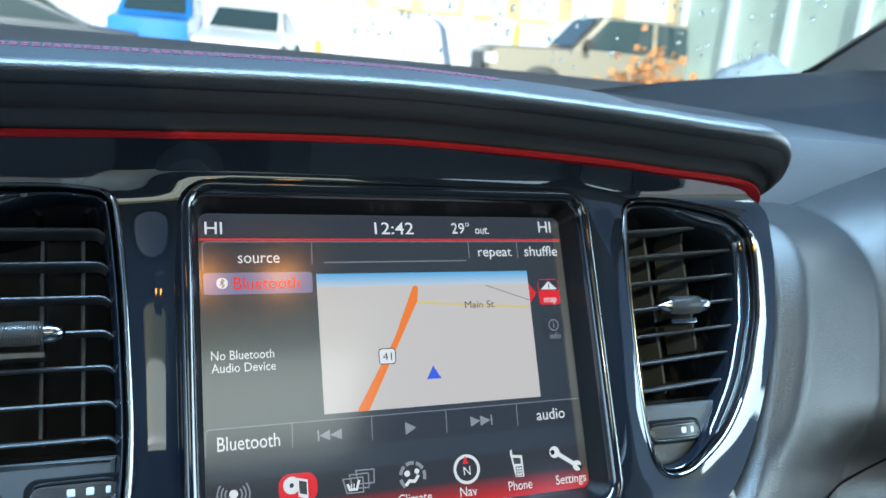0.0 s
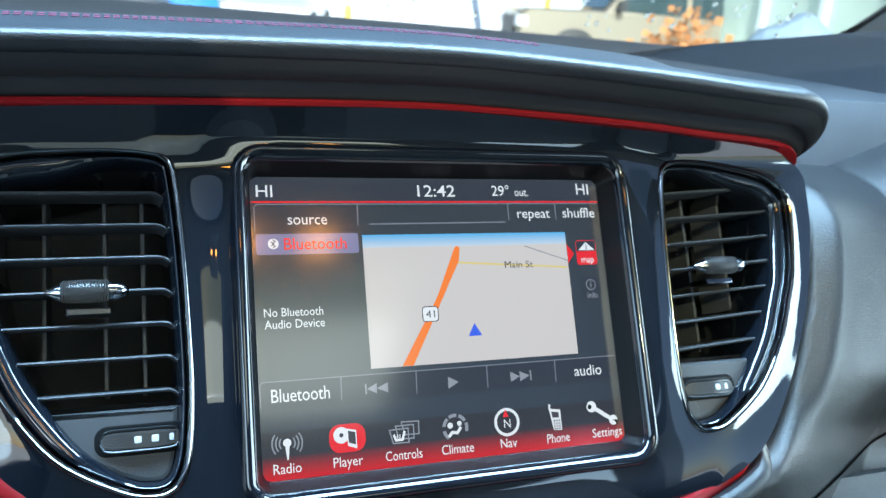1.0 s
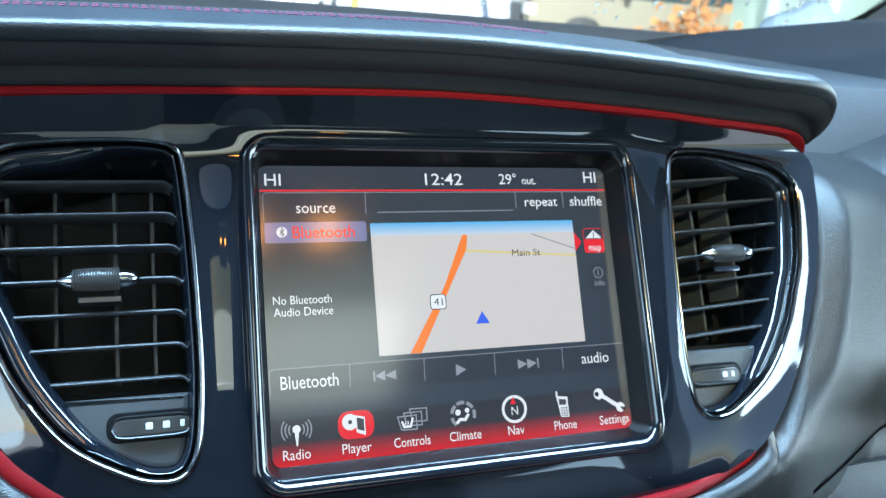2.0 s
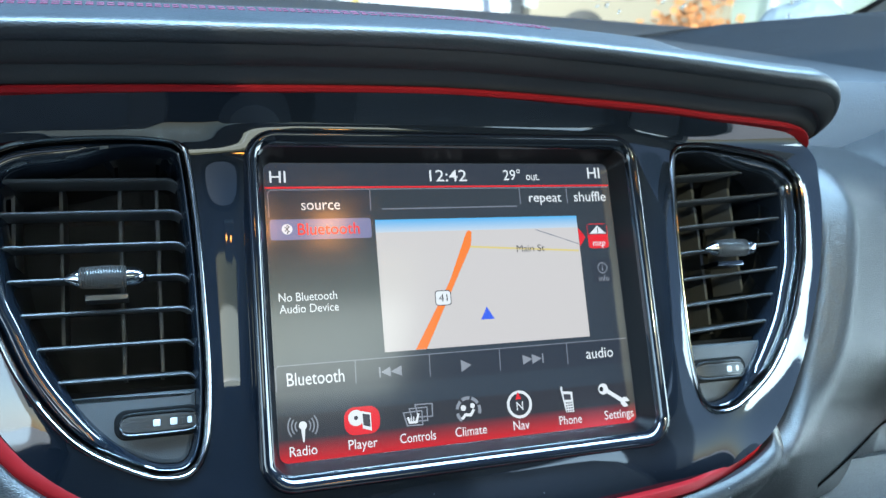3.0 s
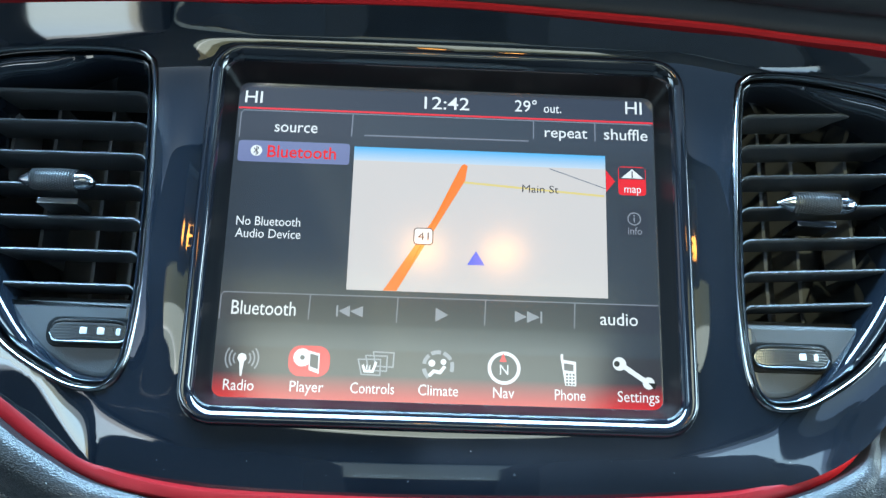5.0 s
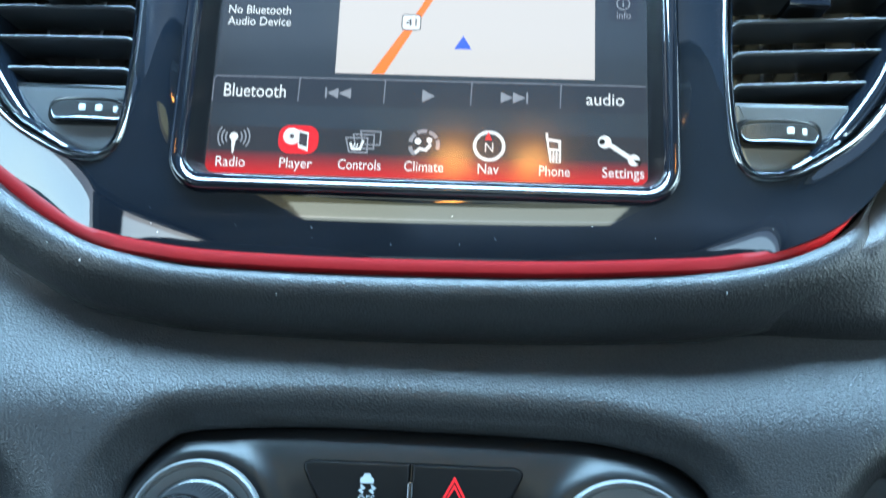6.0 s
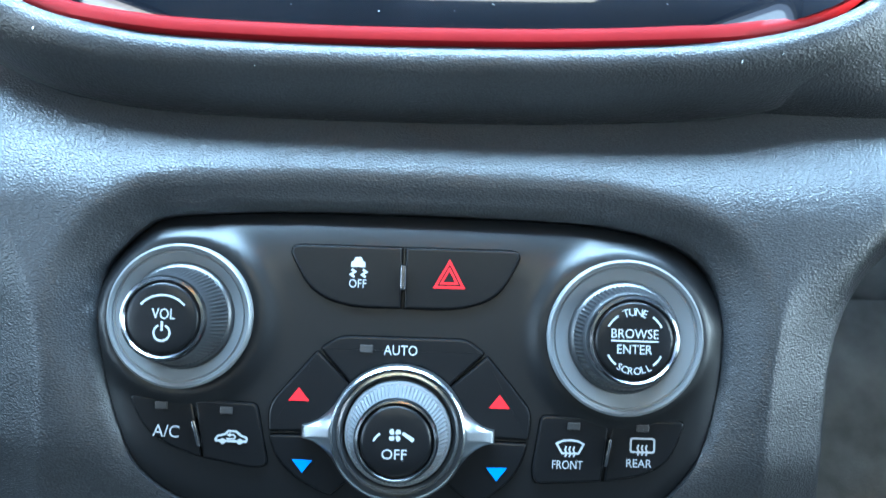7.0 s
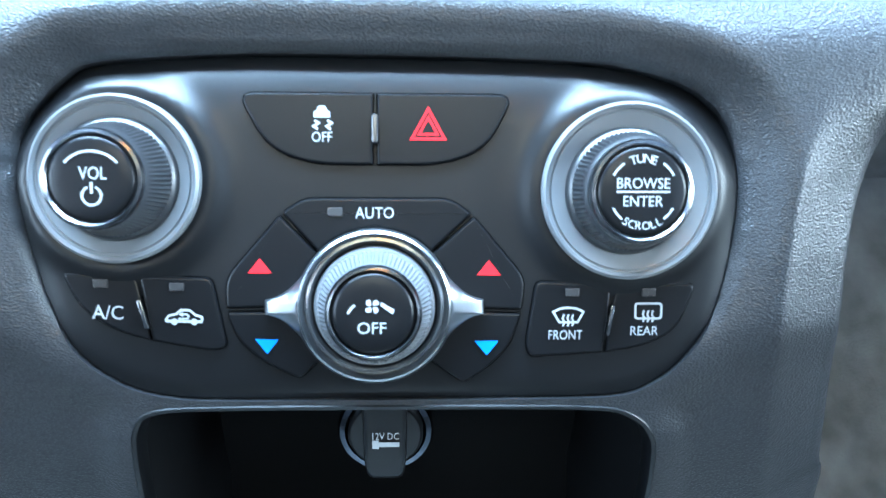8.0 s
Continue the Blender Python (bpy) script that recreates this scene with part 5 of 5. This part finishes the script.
part("rear_frame", wbox([(-0.72, -0.61, -1.95, -1.85, Z0 + 0.13, Z0 + 0.42), (0.61, 0.72, -1.95, -1.85, Z0 + 0.13, Z0 + 0.42)]), CABIN, back)
# unseen dark pane, added to weaken rear-window reflections on panel and fascia
TINTED = GLASS.copy()
TINTED.name = "light_dimming_rear_glass"
for node in TINTED.node_tree.nodes:
    if node.type == "BSDF_TRANSPARENT":
        node.inputs[0].default_value = (0.2, 0.22, 0.22, 1)
part("rear_pane", strip([[(x, -1.82, Z0 + 0.12), (x, -1.82, Z0 + 0.3), (x, -1.82, Z0 + 0.46)] for x in (-0.64, 0, 0.64)]), TINTED, back, "added dark pane that dims the rear window's light")
for x in (-0.37, 0.37):
    part("seat_back", loft([[(Vector((x + a * w, -0.72 - 0.28 * t + c, Z0 - 0.45 + 0.75 * t)) * 1000) for a, c in ((-1, 0), (-0.8, 0.06), (0, 0.04), (0.8, 0.06), (1, 0), (0.8, -0.1), (-0.8, -0.1))] for t, w in ((0, 0.25), (0.4, 0.27), (0.74, 0.25), (0.8, 0.22), (0.83, 0.16))], True, True), CABIN, back)
floor = wthing("floor", (0, -0.6, Z0 - 0.75), "dark carpeted footwell floor", "floor", kind="structure")
part("carpet", wbox([(-0.72, 0.72, -1.9, 0.6, Z0 - 0.78, Z0 - 0.72)]), CARPET, floor)
part("firewall", wbox([(-0.72, 0.72, 0.45, 0.5, Z0 - 0.75, Z0 + 0.05)]), CARPET, floor)
part("tunnel", wbox([(-0.1, 0.1, -1.2, 0.45, Z0 - 0.74, Z0 - 0.52)]), CARPET, floor)
part("toe_board", strip([[(-0.7, 0.10, Z0 - 0.715), (-0.7, 0.44, Z0 - 0.45)], [(0.7, 0.10, Z0 - 0.715), (0.7, 0.44, Z0 - 0.45)]]), CARPET, floor)

# ---- outside ----
SNOW = mat("snow", (0.82, 0.84, 0.88), 0.7, grain=("noise", 3, 0.05), vary=0.06, vscale=0.6)
# the heap's shade is put into its snow colour, a darker grey-blue
SNOW_SHADED = mat("shaded_blue_grey_snow", (0.25, 0.33, 0.42), 0.7, grain=("noise", 5, 0.06), vary=0.15, vscale=2.5)
bpy_ground = wthing("ground", (0, 0, 0), "snow-covered car park", "ground", kind="structure")
part("snow_field", strip([[(-900, -900, 0), (-900, 900, 0)], [900 * 1.0, -900, 0], ][:1] + [[(900, -900, 0), (900, 900, 0)]]), SNOW, bpy_ground)
PAINT_SILVER = mat("silver_tan_paint", (0.26, 0.225, 0.17), 0.3, metal=0.3, coat=0.6, vary=0.06)
PAINT_WHITE = mat("white_paint", (0.75, 0.76, 0.78), 0.3, coat=0.6, vary=0.04)
PAINT_BLUE = mat("blue_paint", (0.03, 0.2, 0.62), 0.3, coat=0.6, vary=0.06)
PAINT_GREY = mat("grey_paint", (0.05, 0.06, 0.075), 0.3, coat=0.6, vary=0.06)
CARGLASS = mat("dark_car_glass", (0.03, 0.05, 0.055), 0.05, spec=0.8)
TYRE = mat("tyre_rubber", (0.02, 0.02, 0.02), 0.8, vary=0.3)
RIM = mat("alloy_rim", (0.5, 0.5, 0.52), 0.3, metal=1)
BRICK = mat("brown_cladding", (0.5, 0.36, 0.2), 0.8, vary=0.35, vscale=0.8)
WOOD = mat("bare_branches", (0.42, 0.3, 0.16), 0.9, vary=0.3)
MULLION = mat("pale_mullion", (0.78, 0.84, 0.83), 0.4)
SHOPGLASS = mat("shop_glass", (0.55, 0.66, 0.56), 0.15, vary=0.55, vscale=0.7, spec=0.35)
BUSH = mat("rusty_leaves", (0.5, 0.22, 0.08), 0.8, vary=0.4, vscale=6)


def vehicle(name, x, y, turn, paint, label, category, profile, cabin, width=1.85, wheels=(0.85, 3.6)):
    """A parked vehicle along its own x axis; profile: (x, z) of the body's side; cabin: (x, z) of the glasshouse."""
    v = new(name)
    v.matrix_world = pose(x, y, 0, 0, 0, turn)
    ORIGIN[v] = Vector((0, 0, 0))
    tagged(v, label, category)
    hw = width / 2

    def shell(pts, inset, top_in):
        zs = [p[1] for p in pts]
        lo, hi = min(zs), max(zs)
        loops = []
        for yy, sh in ((-hw + inset, 0.06), (-hw + inset + 0.06, 0), (hw - inset - 0.06, 0), (hw - inset, 0.06)):
            row = []
            for px, pz in pts:
                t = (pz - lo) / (hi - lo)
                cx = sum(p[0] for p in pts) / len(pts)
                row.append(Vector((px + (cx - px) * sh * 0.3, (abs(yy) - top_in * t) * (1 if yy > 0 else -1), pz - (0.03 if sh and t > 0.7 else 0))) * 1000)
            loops.append(row)
        return loft(loops, True, True)
    part("body", shell(profile, 0, 0.08), paint, v)
    part("roof", shell(cabin, 0.06, 0.16), paint, v)
    cx0, cx1 = min(p[0] for p in cabin), max(p[0] for p in cabin)
    zb, zt = min(p[1] for p in cabin), max(p[1] for p in cabin)
    tx0, tx1 = min(p[0] for p in cabin if p[1] > zt - 0.05), max(p[0] for p in cabin if p[1] > zt - 0.05)
    for s in (-1, 1):
        mid = (tx0 + tx1) / 2
        for a0, a1, b0, b1 in ((cx0 + 0.18, mid - 0.05, tx0 + 0.12, mid - 0.05), (mid + 0.05, cx1 - 0.18, mid + 0.05, tx1 - 0.12)):
            q = [Vector((px, s * ((hw - 0.045) - 0.16 * t), pz)) * 1000 for px, pz, t in ((a0, zb + 0.06, 0.1), (a1, zb + 0.06, 0.1), (b1, zt - 0.08, 0.82), (b0, zt - 0.08, 0.82))]
            part("window", loft([q, [p + Vector((0, s * 8, 0)) for p in q]], True, True), CARGLASS, v)
    for xa, xb in ((cx0, tx0), (cx1, tx1)):
        if abs(xa - xb) > 0.05:
            sg = 1 if xa > xb else -1
            q = [Vector((xa + (xb - xa) * t + sg * 0.02, w * (hw - 0.2 - 0.1 * t), zb + (zt - zb) * t + 0.01)) * 1000 for t, w in ((0.12, -1), (0.12, 1), (0.88, 1), (0.88, -1))]
            part("windscreen", loft([q, [p + Vector((sg * 8, 0, 6)) for p in q]], True, True), CARGLASS, v)
    for wx in wheels:
        for s in (-1, 1):
            R = 0.36
            t = part("wheel", axle(Vector((wx, s * (hw - 0.22), R)) * 1000, Vector((wx, s * (hw + 0.01), R)) * 1000, [(0, R * 860), (0.08, R * 1000), (0.9, R * 1000), (1, R * 900)], n=28), TYRE, v)
            part("rim", axle(Vector((wx, s * (hw - 0.1), R)) * 1000, Vector((wx, s * (hw + 0.016), R)) * 1000, [(0, 220), (0.95, 220), (1, 190)], n=20), RIM, t)
    return v


SEDAN = [(0, 0.35), (0.05, 0.75), (0.9, 0.95), (3.6, 0.98), (4.5, 0.9), (4.6, 0.4), (4.2, 0.22), (0.4, 0.22)]
SEDAN_TOP = [(0.95, 0.92), (1.8, 1.42), (3.0, 1.45), (3.9, 0.95)]
COUPE = [(0, 0.3), (0.05, 0.62), (0.9, 0.8), (3.6, 0.82), (4.4, 0.76), (4.5, 0.35), (4.1, 0.2), (0.4, 0.2)]
COUPE_TOP = [(0.9, 0.78), (1.7, 1.2), (2.7, 1.23), (3.7, 0.8)]
SUV = [(0, 0.4), (0.02, 1.0), (1.0, 1.12), (4.5, 1.12), (4.6, 0.45), (4.2, 0.28), (0.4, 0.28)]
SUV_TOP = [(1.0, 1.08), (1.7, 1.68), (4.2, 1.72), (4.5, 1.1)]
TRUCK = [(0, 0.5), (0.02, 1.1), (0.15, 1.18), (1.5, 1.24), (5.7, 1.22), (5.75, 0.55), (5.3, 0.42), (0.4, 0.42)]
TRUCK_TOP = [(1.55, 1.2), (2.15, 1.88), (4.2, 1.92), (4.5, 1.2)]


def polar(az, d):
    return -0.12 + d * math.sin(radians(az)), -0.31 + d * math.cos(radians(az))


x, y = polar(24.6, 16.5)
vehicle("pickup_truck", x, y, -14, PAINT_SILVER, "silver-tan pickup truck parked on the snow", "pickup truck", TRUCK, TRUCK_TOP, 2.0, (1.05, 4.6))
truck = [o for o in bpy.data.objects if o.name == "pickup_truck"][0]
TRIM_DARK = mat("dark_truck_trim", (0.025, 0.025, 0.028), 0.5, vary=0.2)
LAMP_CLEAR = mat("clear_lamp_lens", (0.6, 0.62, 0.62), 0.1, spec=0.8)
for s in (-1, 1):
    for wx in (1.05, 4.6):
        part("wheel_arch", axle(Vector((wx, s * 0.86, 0.42)) * 1000, Vector((wx, s * 1.012, 0.42)) * 1000, [(0, 470), (0.97, 470), (1, 455)], n=28), TRIM_DARK, truck)
    part("headlight", boxes([(-25, 160, min(s * 620, s * 960), max(s * 620, s * 960), 860, 1040)]), LAMP_CLEAR, truck)
    part("wing_mirror", boxes([(1780, 1900, min(s * 980, s * 1180), max(s * 980, s * 1180), 1250, 1440)]), TRIM_DARK, truck)
    part("door_handle", boxes([(2950, 3120, min(s * 985, s * 1010), max(s * 985, s * 1010), 1060, 1095)]), TRIM_DARK, truck)
part("grille", boxes([(-40, 10, -560, 560, 700, 1040)]), TRIM_DARK, truck)
part("bumper", boxes([(-90, 60, -980, 980, 470, 640)]), RIM, truck)
x, y = polar(-13.0, 16.5)
vehicle("parked_car", x, y, -2, PAINT_GREY, "low dark grey coupe parked on the snow", "car", COUPE, COUPE_TOP)
x, y = polar(3.0, 20.3)
vehicle("parked_car", x, y, 78, PAINT_BLUE, "blue hatchback parked behind the coupe", "car", SUV, SUV_TOP)
x, y = polar(8.4, 17.5)
vehicle("parked_car", x, y, 72, PAINT_WHITE, "white saloon with dark glass parked on the snow", "car", SEDAN, SEDAN_TOP)

bank = wthing("snow_bank", (6, 30, 0), "long ploughed snow bank behind the car park", "snow bank", kind="structure")
rows = []
for i in range(61):
    az = -12 + 46 * i / 60
    row = []
    for k, (d, h) in enumerate(((21, 0.0), (23, 0.9), (25, 1.7), (28, 2.1), (32, 2.2))):
        px, py = polar(az, d)
        row.append((px, py, h * (0.9 + 0.22 * noise.noise(Vector((i * 0.37, k * 0.8, 1.5))))))
    rows.append(row)
part("bank", strip(rows), SNOW, bank)
pile = wthing("snow_pile", (*polar(43, 11), 0), "heap of ploughed snow by the shop front", "snow pile")
bm = bmesh.new()
px, py = polar(43.0, 10.5)
bmesh.ops.create_icosphere(bm, subdivisions=4, radius=1, matrix=Matrix.Translation((px * 1000, py * 1000, 200)) @ Matrix.Diagonal((800, 700, 1130, 1)))
for v in bm.verts:
    v.co += (v.co - Vector((px * 1000, py * 1000, 200))).normalized() * 190 * noise.noise(v.co / 420)
part("heap", bm, SNOW_SHADED, pile)
px, py = polar(23.6, 19)
post = wthing("lamp_post", (px, py, 0), "white painted lamp post in the car park", "lamp post")
part("pole", axle(Vector((px, py, 0)) * 1000, Vector((px, py, 7)) * 1000, [(0, 170), (0.08, 170), (0.09, 110), (1, 80)], n=20), PAINT_WHITE, post)
for az, d, hgt in ((27.0, 19.5, 1.7), (13.8, 15.5, 0.95)):
    px, py = polar(az, d)
    bol = wthing("bollard", (px, py, 0), "yellow steel bollard in the snow", "bollard")
    part("post", axle(Vector((px, py, 0)) * 1000, Vector((px, py, hgt)) * 1000, [(0, 70), (0.95, 70), (1, 40)], n=16), mat("yellow_paint", (0.6, 0.42, 0.06), 0.5, vary=0.1), bol)

# brown building behind, shop front to the right
hall = wthing("brown_building", (20, 45, 0), "long brown clad building beyond the car park", "building")
x0, y0 = polar(2, 52)
x1, y1 = polar(37, 40)
d = Vector((x1 - x0, y1 - y0, 0))
n = Vector((-d.y, d.x, 0)).normalized()
up = Vector((0, 0, 8))
base = [Vector((x0, y0, 0)), Vector((x1, y1, 0)), Vector((x1, y1, 0)) + n * 14, Vector((x0, y0, 0)) + n * 14]
part("wall", loft([[p * 1000 for p in base], [(p + up) * 1000 for p in base]], True, True), BRICK, hall)
for k in range(12):
    c = base[0] + d * ((k + 0.5) / 12)
    u = d.normalized()
    q = [c - u * 0.9 + Vector((0, 0, 2.6)), c + u * 0.9 + Vector((0, 0, 2.6)), c + u * 0.9 + Vector((0, 0, 4.4)), c - u * 0.9 + Vector((0, 0, 4.4))]
    part("window", loft([[(p - n * 0.06) * 1000 for p in q], [(p + n * 0.02) * 1000 for p in q]], True, True), SHOPGLASS, hall)
shop = wthing("shop_front", (*polar(44, 14), 0), "glazed shop front with pale mullions", "building")
x0, y0 = polar(37.6, 17)
x1, y1 = polar(62, 11)
a, b = Vector((x0, y0, 0)), Vector((x1, y1, 0))
u = (b - a).normalized()
n = Vector((-u.y, u.x, 0))
L = (b - a).length
part("back_wall", loft([[(p + Vector((0, 0, h))) * 1000 for p in (a + n * 0.5, b + n * 0.5, b + n * 3, a + n * 3)] for h in (0, 5)], True, True), BRICK, shop)
k = 0
s = 0.0
while s < L - 0.3:
    w = 1.5
    e = min(s + w, L)
    q = [a + u * (s + 0.06), a + u * (e - 0.06)]
    part("pane", loft([[(p + n * o + Vector((0, 0, 0.3))) * 1000 for p, o in ((q[0], 0.02), (q[1], 0.02), (q[1], 0.05), (q[0], 0.05))], [(p + n * o + Vector((0, 0, 4.2))) * 1000 for p, o in ((q[0], 0.02), (q[1], 0.02), (q[1], 0.05), (q[0], 0.05))]], True, True), SHOPGLASS, shop)
    m0, m1 = a + u * (s - 0.07), a + u * (s + 0.07)
    part("mullion", loft([[(p + Vector((0, 0, h))) * 1000 for p in (m0 - n * 0.06, m1 - n * 0.06, m1 + n * 0.1, m0 + n * 0.1)] for h in (0, 4.6)], True, True), MULLION, shop)
    s += w
part("sill", loft([[(p + Vector((0, 0, h))) * 1000 for p in (a - n * 0.12, b - n * 0.12, b + n * 0.2, a + n * 0.2)] for h in (0, 0.3)], True, True), MULLION, shop)
part("eaves", loft([[(p + Vector((0, 0, h))) * 1000 for p in (a - n * 0.5, b - n * 0.5, b + n * 3, a + n * 3)] for h in (4.3, 5.1)], True, True), MULLION, shop)
bush = wthing("bush", (*polar(35.5, 12.5), 0), "rust-coloured bush with dry leaves", "bush")
bx, by = polar(35.8, 12.0)
bm = bmesh.new()
for i in range(420):
    r = Vector((rng.gauss(0, 0.24), rng.gauss(0, 0.22), abs(rng.gauss(0.68, 0.3))))
    p = (Vector((bx, by, 0)) + r) * 1000
    bmesh.ops.create_grid(bm, x_segments=1, y_segments=1, size=rng.uniform(25, 55), matrix=Matrix.Translation(p) @ Euler((rng.uniform(0, 6), rng.uniform(0, 6), rng.uniform(0, 6))).to_matrix().to_4x4())
part("leaves", bm, BUSH, bush, smooth=False)
bm = bmesh.new()
for i in range(9):
    a = 2 * math.pi * i / 9
    t = axle(Vector((bx, by, 0)) * 1000, Vector((bx + 0.3 * math.cos(a), by + 0.3 * math.sin(a), 1.0)) * 1000, [(0, 18), (1, 5)], n=6)
    me = bpy.data.meshes.new("twig")
    t.to_mesh(me)
    t.free()
    bm.from_mesh(me)
    bpy.data.meshes.remove(me)
part("stems", bm, WOOD, bush)

hedge = wthing("hedge_bush", (*polar(-5.5, 34), 0), "sunlit yellow-green evergreen bush", "bush")
hx, hy = polar(-5.5, 34)
LEAF = mat("yellow_green_leaves", (0.2, 0.17, 0.03), 0.8, vary=0.5, vscale=3)
bm = bmesh.new()
for i in range(900):
    r = Vector((rng.gauss(0, 1.1), rng.gauss(0, 0.9), abs(rng.gauss(1.5, 0.8))))
    bmesh.ops.create_grid(bm, x_segments=1, y_segments=1, size=rng.uniform(70, 160), matrix=Matrix.Translation((Vector((hx, hy, 0)) + r) * 1000) @ Euler((rng.uniform(0, 6), rng.uniform(0, 6), rng.uniform(0, 6))).to_matrix().to_4x4())
part("leaves", bm, LEAF, hedge, smooth=False)
part("stem", axle(Vector((hx, hy, 0)) * 1000, Vector((hx, hy, 1.8)) * 1000, [(0, 120), (1, 40)], n=10), WOOD, hedge)
